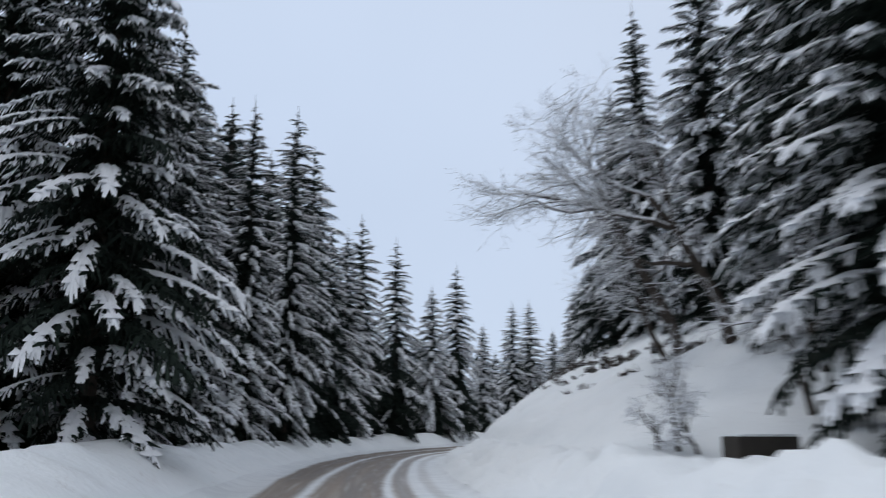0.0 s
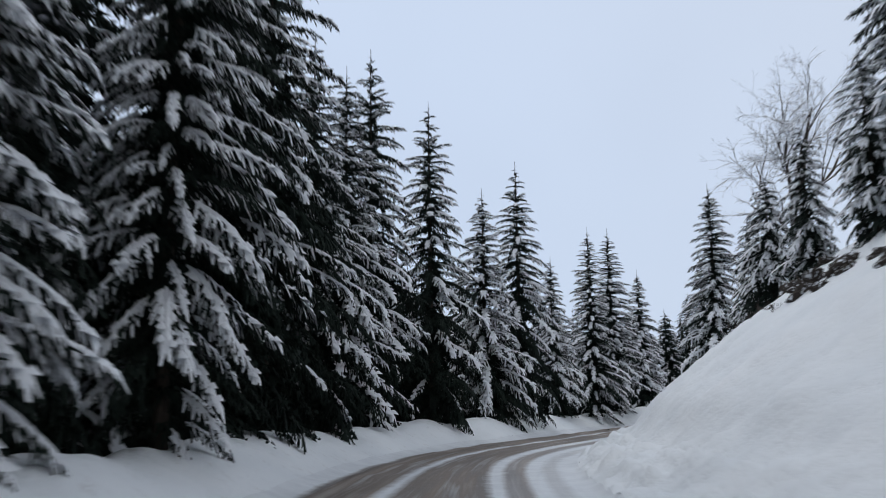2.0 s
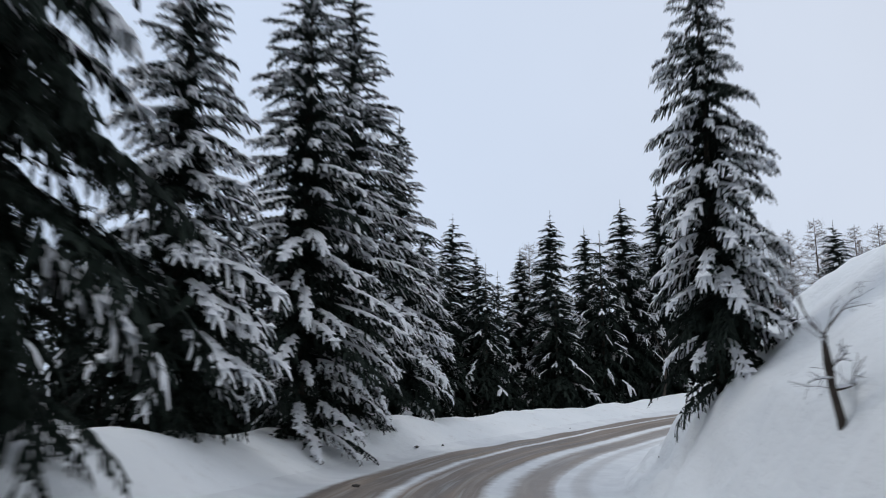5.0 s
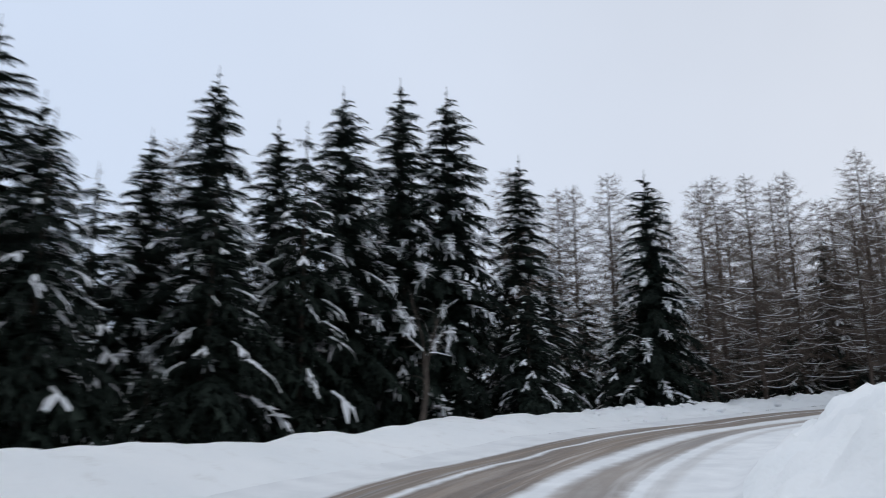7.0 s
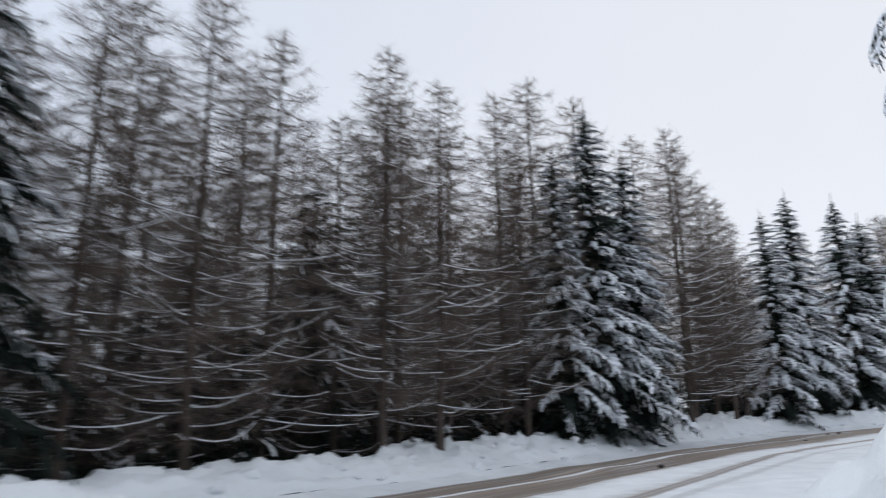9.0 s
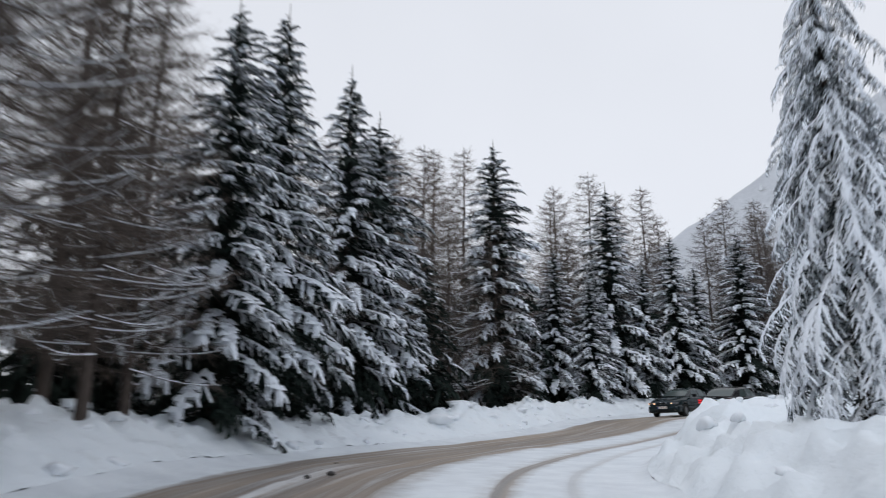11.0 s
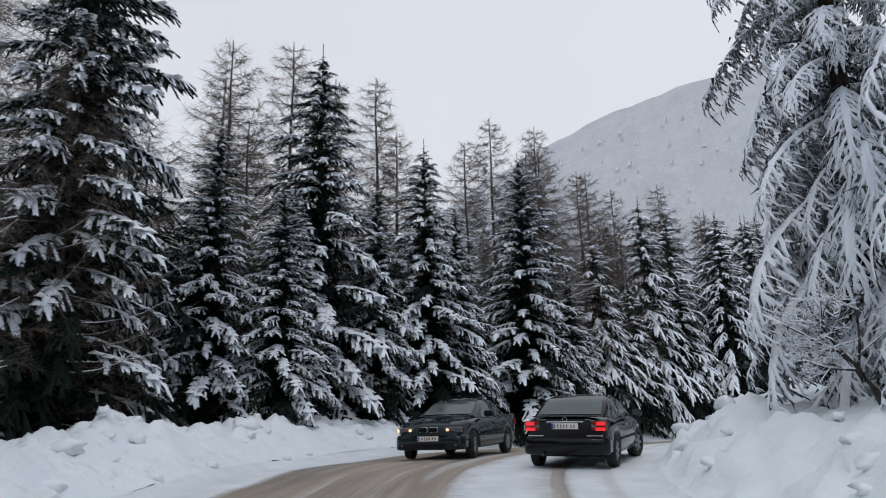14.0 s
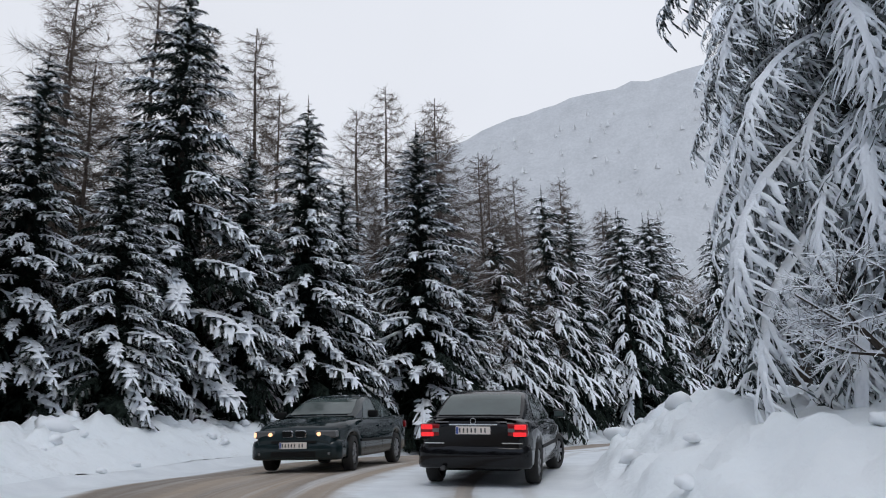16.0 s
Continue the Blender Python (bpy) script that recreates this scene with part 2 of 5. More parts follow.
def height(s, o):
    """Ground height at s metres along the line and o metres to its right (arrays)."""
    wl, wr = left_edge(s), right_edge(s)
    lean = np.interp(s, (55, 85, 200, 230), (0, 0.04, 0.04, 0.02))
    z = road_z(s) - lean * np.clip(o, -7, 3)
    z = z + 0.03 * lattice(s * 0.6, o * 1.2, 5) * (np.abs(o) > 1.5)
    # left bank, then the forest floor that falls away
    hb = np.interp(s, (0, 86, 100, 114, 128, 140, 165, 200), (0.92, 0.92, 0.75, 0.45, 0.48, 0.60, 0.90, 0.90))
    rag = np.interp(s, (118, 140), (0.0, 1.0))
    crest = hb * (1 + 0.16 * lattice(s * 0.35, s * 0, 3) + 0.10 * lattice(s * 1.1, s * 0, 8))
    t = ease((-o - wl) / 2.5)
    z = z + crest * t
    rough = t * ease((6.5 + wl + o) / 2.0)
    z = z + rough * (0.07 * fractal(s * 0.9, o * 1.3, 3, 11) + rag * (0.27 * np.abs(fractal(s * 1.9, o * 2.1, 4, 21)) - 0.06))
    z = z - 0.75 * ease((-o - wl - 2.7) / 1.6)
    z = z - 0.10 * np.clip(-o - wl - 5.0, 0, 60)
    # right bank and the hillside
    hr = np.interp(s, (0, 22, 34, 80, 95, 130, 150, 200), (0.82, 0.8, 0.6, 0.5, 0.8, 0.8, 1.0, 0.9))
    tr = ease((o - wr) / 2.2)
    z = z + tr * hr * (1 + 0.18 * lattice(s * 0.4, o * 0.2, 31))
    lump = tr * ease((9 - o) / 3)
    chunky = np.interp(s, (0, 100, 150, 170), (1.0, 0.8, 1.3, 1.9))
    z = z + chunky * lump * (0.10 * fractal(s * 0.8, o * 1.0, 3, 41) + 0.08 * np.abs(fractal(s * 2.0, o * 2.0, 3, 47)))
    z = z + 0.32 * np.abs(fractal(s * 1.3, o * 1.6, 3, 49)) * ease((o - wr - 0.1) / 0.6) * ease((wr + 2.6 - o) / 1.0)
    ang = np.interp(s, (-20, 8, 24, 34, 55, 82, 94, 106, 150, 190), (0.12, 0.16, 0.57, 0.62, 0.92, 0.92, 0.98, 0.22, 0.08, 0.05))
    foot = np.interp(s, (10, 20, 35, 55, 84, 98), (6.4, 2.4, 1.4, 1.5, 0.5, 0.6))
    up = np.clip(o - wr - foot, 0, None)
    hill = ang * up * ease(up / 1.4)
    top = np.clip(17.0 - road_z(s), 1.0, None)
    hill = top * (1 - np.exp(-hill / top))
    return z + hill + ease(up / 4) * (0.20 * fractal(s * 0.35, o * 0.5, 3, 53) + 0.05 * fractal(s * 1.1, o * 1.4, 3, 57))


def along(s, o):
    """World x, y of a place s along and o to the right."""
    x, y = np.interp(s, ARC, PATHLINE[:, 0]), np.interp(s, ARC, PATHLINE[:, 1])
    nx, ny = np.interp(s, ARC, SIDE[:, 0]), np.interp(s, ARC, SIDE[:, 1])
    return x + nx * o, y + ny * o


def nearest(x, y):
    x, y = np.atleast_1d(np.asarray(x, float)), np.atleast_1d(np.asarray(y, float))
    pts, arc, side = PATHLINE[::3], ARC[::3], SIDE[::3]
    s, o = np.empty(len(x)), np.empty(len(x))
    for a in range(0, len(x), 4000):
        d = (x[a:a + 4000, None] - pts[None, :, 0]) ** 2 + (y[a:a + 4000, None] - pts[None, :, 1]) ** 2
        i = d.argmin(1)
        s[a:a + 4000] = arc[i]
        sgn = np.sign((x[a:a + 4000] - pts[i, 0]) * side[i, 0] + (y[a:a + 4000] - pts[i, 1]) * side[i, 1])
        o[a:a + 4000] = sgn * np.sqrt(d[np.arange(len(i)), i])
    return s, o


def ground_z(x, y):
    s, o = nearest(x, y)
    return float(height(s, o)[0])


def ribbon(name, s0, s1, ds, o_of, mat, label, uv_of=None):
    """A strip of ground along the line; o_of(s) gives the cross positions."""
    S = np.arange(s0, s1 + ds / 2, ds)
    O = np.array([o_of(s) for s in S])
    SS = np.repeat(S[:, None], O.shape[1], 1)
    x, y = along(SS, O)
    V = np.stack([x, y, height(SS, O)], -1).reshape(-1, 3)
    n, m = O.shape
    idx = np.arange(n * m).reshape(n, m)
    F = np.stack([idx[:-1, :-1], idx[:-1, 1:], idx[1:, 1:], idx[1:, :-1]], -1).reshape(-1, 4)
    uv = None
    if uv_of is not None:
        uv = np.stack([uv_of(SS, O), SS], -1).reshape(-1, 2)
    ob = new(name, mesh_of(name, V, F, mat, True, uv))
    return tagged(ob, label, name.replace("_", " "), kind="structure")


# edges of the four worn bands across the road (metres right of the line) at places along it
TRACK_S = (-38, 20, 37, 68, 112, 126, 139, 151, 170, 187, 240)
TRACKS = ((-1.9, -1.9, -2.64, -3.9, -3.33, -3.9, -5.5, -5.9, -5.1, -4.3, -4.2), (-1.0, -1.0, -1.29, -2.28, -2.64, -3.0, -4.26, -4.88, -3.6, -2.6, -2.5),
          (-0.75, -0.75, -1.01, -1.95, -2.47, -2.85, -4.1, -4.69, -3.56, -2.57, -2.46), (0.8, 0.8, 0.86, -0.46, -1.03, -1.6, -2.63, -3.2, -2.0, -0.92, -0.9),
          (1.0, 1.0, 1.04, 0.13, -0.57, -0.8, -0.95, -2.08, -0.3, 0.68, 0.7), (1.45, 1.45, 1.47, 0.78, 0.41, -0.2, -0.6, -1.8, 0.0, 0.96, 1.0),
          (1.8, 1.8, 1.8, 1.3, 0.63, 0.2, -0.3, -1.08, 0.9, 1.6, 1.6), (2.1, 2.1, 2.1, 1.78, 0.95, 0.5, -0.05, -0.86, 1.1, 1.8, 1.8))
BANDS = (-3.0, -1.6, -1.35, 0.4, 0.8, 1.4, 1.9, 2.3)


def track_map(s, o):
    """The even coordinate across the road in which the worn bands lie at BANDS."""
    knots = [np.interp(s, TRACK_S, row) for row in TRACKS]
    u = BANDS[0] + (o - knots[0])
    for i in range(7):
        inside = (o >= knots[i])
        t = np.clip((o - knots[i]) / np.maximum(knots[i + 1] - knots[i], 0.02), 0, 1)
        u = np.where(inside, BANDS[i] + t * (BANDS[i + 1] - BANDS[i]), u)
    return np.where(o > knots[7], BANDS[7] + (o - knots[7]), u)


END_S = float(ARC[-1])
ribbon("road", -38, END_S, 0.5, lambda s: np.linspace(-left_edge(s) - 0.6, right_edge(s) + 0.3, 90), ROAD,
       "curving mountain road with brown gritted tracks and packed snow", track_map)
ribbon("snow_bank_left", -38, END_S, 0.16, lambda s: -left_edge(s) - 0.6 - np.linspace(0, 3.4, 34), BANK,
       "white ploughed snow bank along the outer road edge")
ribbon("snow_bank_right", -38, END_S, 0.28, lambda s: right_edge(s) + 0.3 + 9.9 * np.linspace(0, 1, 56) ** 1.3, SNOW,
       "white snow bank and snowy slope on the inner side of the bend")
ribbon("forest_floor", -38, END_S, 0.8, lambda s: -left_edge(s) - 4.0 - np.linspace(0, 16, 24), LITTER,
       "dark needle litter with thin snow patches under the spruces")


def ground_sheet():
    a = np.linspace(-1, 1, 190)
    g = 95 * a + 1900 * a ** 7
    X, Y = np.meshgrid(45 + g, 55 + g, indexing="ij")
    s, o = nearest(X.ravel(), Y.ravel())
    z = height(s, np.clip(o, -90, 60))
    z = z - 0.7 * ((o > -20 - left_edge(s)) & (o < 11.5)) * ease((12.3 - o) / 0.8)
    far = np.hypot(X.ravel() - 45, Y.ravel() - 55)
    z = np.where(far > 200, z * np.exp(-(far - 200) / 500) - 8 * ease((far - 200) / 300), z)
    V = np.stack([X.ravel(), Y.ravel(), z], -1)
    n = len(a)
    idx = np.arange(n * n).reshape(n, n)
    F = np.stack([idx[:-1, :-1], idx[1:, :-1], idx[1:, 1:], idx[:-1, 1:]], -1).reshape(-1, 4)
    tagged(new("ground", mesh_of("ground", V, F, SNOW, True)), "snow-covered hillside ground under the forest", "ground", kind="structure")


ground_sheet()


def mountain():
    """A wooded, snow-dusted ridge far beyond the upper road; haze is painted in."""
    az = np.radians(np.linspace(-100, -262, 150))
    u = np.linspace(0, 1, 60)
    A, U = np.meshgrid(az, u, indexing="ij")
    deg = np.degrees(A)
    knots = np.interp(np.linspace(90, 272, 92), (100, 130, 140, 147, 150, 154, 158, 165, 172, 190, 215, 262), (60, 190, 275, 325, 341, 354, 362, 368, 374, 350, 250, 60))
    knots = np.convolve(np.pad(knots, 3, mode="edge"), np.ones(7) / 7, mode="valid")
    top = np.interp(-deg, np.linspace(90, 272, 92), knots)
    R = 430 + 260 * U
    rel = 1 + 0.05 * fractal(deg * 0.25, U * 3, 4, 77) * (1 - U) + 0.004 * fractal(deg * 1.5, U * 0, 3, 78)
    Z = 2 + top * U ** 0.9 * rel + 1.6 * fractal(deg * 2.3, U * 22, 3, 79) * U
    V = np.stack([85 - np.sin(A) * R, 82 + np.cos(A) * R, Z], -1).reshape(-1, 3)
    n, m = A.shape
    idx = np.arange(n * m).reshape(n, m)
    F = np.stack([idx[:-1, :-1], idx[1:, :-1], idx[1:, 1:], idx[:-1, 1:]], -1).reshape(-1, 4)
    k = Mat("snowy_hazed_far_woods", 0.9)
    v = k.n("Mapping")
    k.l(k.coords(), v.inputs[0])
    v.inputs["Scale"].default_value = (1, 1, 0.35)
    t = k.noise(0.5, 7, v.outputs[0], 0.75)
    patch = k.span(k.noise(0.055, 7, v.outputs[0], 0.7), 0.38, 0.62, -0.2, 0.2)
    # distance haze is put into these pale greys and the faint glow below
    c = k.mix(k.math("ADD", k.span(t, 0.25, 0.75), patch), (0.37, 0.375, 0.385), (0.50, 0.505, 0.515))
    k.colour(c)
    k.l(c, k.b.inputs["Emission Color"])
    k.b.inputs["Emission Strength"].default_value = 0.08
    rng = np.random.default_rng(3)
    TV = []
    for _ in range(1100):
        i, j = rng.integers(30, 120), rng.integers(6, 54)
        p = V.reshape(n, m, 3)[i, j] + np.array([rng.uniform(-4, 4), rng.uniform(-4, 4), -1.0])
        h, w = rng.uniform(3.0, 6.5), rng.uniform(1.3, 2.4)
        a0 = rng.uniform(0, 6)
        ring = [p + np.array([w * math.cos(a0 + q * 1.2566), w * math.sin(a0 + q * 1.2566), 0]) for q in range(5)]
        for q in range(0, 5, 2):
            TV.extend((ring[q], ring[(q + 1) % 5], p + np.array([0, 0, h])))
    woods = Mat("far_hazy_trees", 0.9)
    # the same haze on the trees: lightened greys plus a weak emission
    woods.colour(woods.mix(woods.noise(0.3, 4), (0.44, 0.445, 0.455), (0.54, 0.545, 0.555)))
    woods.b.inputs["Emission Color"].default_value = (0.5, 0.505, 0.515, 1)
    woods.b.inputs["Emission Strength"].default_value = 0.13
    TV = np.array(TV)
    tagged(new("far_woods", mesh_of("far_woods", TV, np.arange(len(TV)).reshape(-1, 3), woods.m)), "far snow-dusted conifers on the mountain, greyed by painted haze", "far trees", kind="stuff")
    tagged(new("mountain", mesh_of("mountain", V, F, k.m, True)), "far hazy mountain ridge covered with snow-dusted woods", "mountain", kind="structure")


mountain()


# ---------------------------------------------------------------- spruces
def ridge(rng, S, SF, points, width, thick):
    """An uneven ridge of snow along a stem."""
    P = np.array(points)
    T = np.gradient(P, axis=0)
    k, n = len(S), len(P)
    for i in range(n):
        lat = np.array([-T[i][1], T[i][0], 0.0])
        lat /= np.linalg.norm(lat) + 1e-9
        g = rng.uniform(0.55, 1.35) * (0.5 if i in (0, n - 1) else 1.0)
        S.extend((P[i] + lat * width * g, P[i] + np.array([0, 0, thick * g]), P[i] - lat * width * g))
    for i in range(n - 1):
        a = k + 3 * i
        for q in (0, 1):
            SF.extend(((a + q, a + 3 + q, a + 4 + q), (a + q, a + 4 + q, a + 1 + q)))


def mound(rng, S, SF, c, along_, wide, high):
    """A small six-sided cushion of snow."""
    k = len(S)
    turn = rng.uniform(0, 1)
    S.append(c + np.array([rng.normal(0, 0.1) * along_, 0, high]))
    for q in range(6):
        g = rng.uniform(0.75, 1.25)
        S.append(c + np.array([along_ * g * math.cos(q * 1.0472 + turn), wide * g * math.sin(q * 1.0472 + turn), -0.25 * high * g]))
    SF.extend((k, k + 1 + q, k + 1 + (q + 1) % 6) for q in range(6))


def bough(rng, fingers, reach, spray, pad, snow=0.85, thick=0.9, segs=2, sag=0.36, lift=0.10, fall=0.5, start=0.25, hang=3, core=40, core_size=0.18, spread=(18, 62), first=0.16,
          stem=0.02, curl=0.0, clumps=0, gap=0.075, arms=0, arm=0.22, arm_fingers=7, arm_reach=0.05):
    """One bough of length 1 along x: a drooping stem with side fingers, each a jagged spray of needles under a ridge of snow.
    Clumps gather the snow in cushions; arms are side branches with fingers of their own."""
    N, S, SF = [], [], []

    def axis(u):
        return np.array([0.96 * u - 0.10 * curl * u ** 3, 0.0, lift * u - sag * u * u - curl * 0.2 * u ** 4])
    begin = start * rng.uniform(0.7, 1.3)
    heads = {q: [begin + (0.95 - begin) * (i + rng.uniform(0.1, 0.9)) / max(clumps, 1) for i in range(clumps)] for q in (-1, 1)}

    def finger(p0, th, L, slope, drop, loaded, g):
        bend = rng.normal(0, 0.12)
        P = [p0 + L * np.array([math.cos(th) * v - bend * v * v, math.sin(th) * v, slope * v - drop * v * v]) for v in np.linspace(0, 1, segs + 1)]
        for k in range(segs):
            d = P[k + 1] - P[k]
            d = d / (np.linalg.norm(d) + 1e-9)
            lat = np.array([-d[1], d[0], 0.0])
            for q in (-1, 1):
                w = spray * rng.uniform(0.7, 1.35)
                N.extend((P[k], P[k + 1], P[k] + (P[k + 1] - P[k]) * rng.uniform(0.5, 1.0) + lat * q * w + d * w * 0.9 - np.array([0, 0, w * rng.uniform(0.3, 1.0)])))
        for _ in range(hang):
            c = P[0] + (P[-1] - P[0]) * rng.uniform(0.05, 1.0)
            q = np.array([rng.normal(0.25, 0.35), rng.normal(0, 0.45), -rng.uniform(0.5, 1.3)])
            q = q / np.linalg.norm(q) * spray * rng.uniform(1.2, 2.6)
            w = np.cross(q, rng.normal(size=3))
            w = w / (np.linalg.norm(w) + 1e-9) * spray * 0.22
            N.extend((c - w, c + w, c + q))
        if loaded:
            ridge(rng, S, SF, [p + np.array([0, 0, pad * 0.15]) for p in P], g, g * thick)

    for i in range(fingers):
        u = first + (0.99 - first) * (i + rng.uniform(0, 1)) / fingers
        side = 1 if i % 2 else -1
        th = side * math.radians(rng.uniform(*spread)) * (1.0 - 0.55 * u * u)
        L = reach * (0.50 + 0.60 * math.sin(math.pi * min(1.0, 0.12 + 0.80 * u))) * rng.uniform(0.65, 1.3)
        loaded = u > begin and rng.random() < snow and (not clumps or u > 0.93 or min(abs(u - c) for c in heads[side]) < gap)
        finger(axis(u), th, L, (lift - 2 * sag * u) * math.cos(th) * 0.7, fall * rng.uniform(0.6, 1.4), loaded, pad * rng.uniform(0.7, 1.3))
    for i in range(arms):
        u = 0.08 + 0.86 * (i + rng.uniform(0, 1)) / arms
        side = 1 if i % 2 else -1
        th = side * math.radians(rng.uniform(28, 62)) * (1 - 0.4 * u)
        L = arm * (0.45 + 0.65 * math.sin(math.pi * min(1.0, 0.15 + 0.75 * u))) * rng.uniform(0.7, 1.25)
        p0, slope, drop = axis(u), (lift - 2 * sag * u) * math.cos(th) * 0.8, fall * rng.uniform(0.4, 1.0)

        def branch(v):
            return p0 + L * np.array([math.cos(th) * v, math.sin(th) * v, slope * v - drop * v * v])
        for j in range(arm_fingers):
            v = 0.10 + 0.88 * (j + rng.uniform(0, 1)) / arm_fingers
            ph = th + (1 if j % 2 else -1) * math.radians(rng.uniform(25, 70))
            finger(branch(v), ph, arm_reach * rng.uniform(0.6, 1.35), slope - 2 * drop * v * 0.6, fall * rng.uniform(0.6, 1.5), rng.random() < snow, pad * rng.uniform(0.6, 1.35))
        ridge(rng, S, SF, [branch(v) + np.array([0, rng.normal(0, 0.003), 0.003]) for v in np.linspace(0.05, 1, 5)], pad * 1.0, pad * 1.4)
    for q in (-1, 1):
        for u in heads[q]:
            if rng.random() < snow:
                c = axis(u) + np.array([0.30 * reach, q * 0.32 * reach, -0.10 * reach])
                mound(rng, S, SF, c, reach * 0.50, reach * 0.38, pad * 1.4)
    if snow > 0:
        ridge(rng, S, SF, [axis(u) + np.array([0, rng.normal(0, 0.006), 0.006]) for u in np.linspace(max(0.08, begin), 0.99, 7)], stem * 1.5, stem * 1.7)
    for _ in range(core):
        u = rng.uniform(-0.05, 0.85)
        c = axis(u) + np.array([0, rng.normal(0, 0.05), -0.01])
        q = np.array([rng.uniform(-0.2, 0.9), rng.normal(0, 0.6), -rng.uniform(0.1, 0.9)])
        q = q / np.linalg.norm(q) * rng.uniform(0.4, 1.0) * core_size * (2.2 if u < 0.25 else 1.0)
        w = np.cross(q, rng.normal(size=3))
        w = w / (np.linalg.norm(w) + 1e-9) * 0.14 * core_size
        N.extend((c - w, c + w, c + q))
    return np.array(N), np.array(S) if S else np.zeros((0, 3)), np.array(SF) if SF else np.zeros((0, 3), int)


def rot_z(a):
    c, s = math.cos(a), math.sin(a)
    return np.array([[c, -s, 0], [s, c, 0], [0, 0, 1]])


def rot_y(a):
    c, s = math.cos(a), math.sin(a)
    return np.array([[c, 0, s], [0, 1, 0], [-s, 0, c]])


def tube(points, radii, sides=6):
    """Open tapered tube through points, as quads."""
    P = np.asarray(points, float)
    T = np.gradient(P, axis=0)
    V, F = [], []
    for p, t, r in zip(P, T, radii):
        t = t / (np.linalg.norm(t) + 1e-9)
        a = np.cross(t, (0, 0, 1) if abs(t[2]) < 0.9 else (1, 0, 0))
        a /= np.linalg.norm(a)
        b = np.cross(t, a)
        V.extend(p + r * (math.cos(q) * a + math.sin(q) * b) for q in np.arange(sides) * 2 * math.pi / sides)
    for i in range(len(P) - 1):
        for j in range(sides):
            k = (j + 1) % sides
            F.append((i * sides + j, i * sides + k, (i + 1) * sides + k, (i + 1) * sides + j))
    return V, F


def spruce_meshes(seed, H, R, whorls, per, boughs, bare, low=0.05, up=0.38, down=-0.32, power=0.80, shelter=0.30, needles=None, snowless=0.12, deep=0.70):
    """Meshes of one spruce: trunk, needles, snow. Boughs: ready templates."""
    rng = np.random.default_rng(seed)
    nv, sv, sf, count = [], [], [], 0
    p1, p2 = rng.uniform(0, 6.28, 2)
    for i in range(whorls):
        q = low + (0.993 - low) * (i / (whorls - 1)) ** 0.84
        z = q * H
        r = R * (1 - q) ** power * (0.58 + 0.42 * min(1, (q - low) / 0.14)) + 0.24 * min(1.0, (1 - q) / 0.12) + 0.05
        elev = down + (up - down) * q ** 2.2
        n = per if q < 0.9 else max(4, per - 1)
        a0 = rng.uniform(0, 6.28)
        for j in range(n):
            if rng.random() < 0.07:
                continue
            dry = rng.random() < (snowless if q > shelter else deep - (deep - snowless) * (q / shelter) ** 2)
            B = (bare if dry else boughs)[rng.integers(6)]
            turn = a0 + 6.2832 * (j + rng.uniform(-0.3, 0.3)) / n
            L = r * rng.uniform(0.70, 1.12) * (1 + 0.10 * math.sin(turn + p1 + 5 * q) + 0.08 * math.sin(2 * turn + p2 - 9 * q))
            e = elev + rng.uniform(-0.16, 0.14)
            M = rot_z(turn) @ rot_y(-e)
            full = min(1.5, max(1.0, 0.9 / L))
            sc = np.array([L, full * L * rng.uniform(0.80, 1.15), full * L * rng.uniform(0.8, 1.15)])
            off = np.array([0, 0, z + rng.uniform(-0.45, 0.45) * H / whorls])
            nv.append((B[0] * sc) @ M.T + off)
            if len(B[1]):
                sv.append((B[1] * sc) @ M.T + off)
                sf.append(B[2] + count)
                count += len(B[1])
    NV = np.concatenate(nv)
    tr = max(0.10, H * 0.0115)
    zs = np.linspace(-0.6, H * 1.03, 9)
    bend = np.cumsum(rng.normal(0, 0.012, (9, 2)), axis=0) * 0.6
    V, F = tube([(b[0], b[1], z) for b, z in zip(bend, zs)], [tr * (1 - 0.96 * max(z, 0) / (H * 1.03)) ** 0.9 * (1.25 if z < 0.3 else 1) for z in zs], 8)
    return (mesh_of("trunk", V, F, BARK, True), mesh_of("crown", NV, np.arange(len(NV)).reshape(-1, 3), needles or NEEDLE),
            mesh_of("snow_load", np.concatenate(sv), np.concatenate(sf), BOUGH_SNOW, True) if sv else None)


def spruce_kit(seed, *a, **k):
    rng = np.random.default_rng(seed)
    return [bough(rng, *a, **k) for _ in range(6)]


def make_tree(name, meshes, label, category="tree"):
    root = new(name)
    root.empty_display_size = 0.3
    for part_name, me in meshes:
        p = new(part_name, me)
        p.parent = root
        if part_name != "trunk":
            tagged(p, kind="stuff")
    return tagged(root, label, category)


FINE = spruce_kit(1, 46, 0.115, 0.023, 0.0205, snow=0.94, sag=0.30, fall=0.75, hang=3, core=100, core_size=0.13, start=0.28, stem=0.012, clumps=6, gap=0.058)
FINE_DRY = spruce_kit(4, 34, 0.16, 0.026, 0.0, snow=0.0, segs=2, sag=0.34, fall=0.75, hang=5, core=120, core_size=0.13)
MID = spruce_kit(2, 34, 0.145, 0.028, 0.0240, snow=0.95, sag=0.32, fall=0.80, hang=3, core=70, core_size=0.15, start=0.28, stem=0.014, clumps=5, gap=0.070)
DIM = spruce_kit(12, 30, 0.18, 0.034, 0.0200, snow=0.80, sag=0.36, fall=0.75, hang=4, core=90, core_size=0.18, start=0.52, stem=0.009, clumps=3, gap=0.035)
MID_DRY = spruce_kit(5, 22, 0.22, 0.036, 0.0, snow=0.0, segs=2, fall=0.7, hang=5, core=80, core_size=0.17)
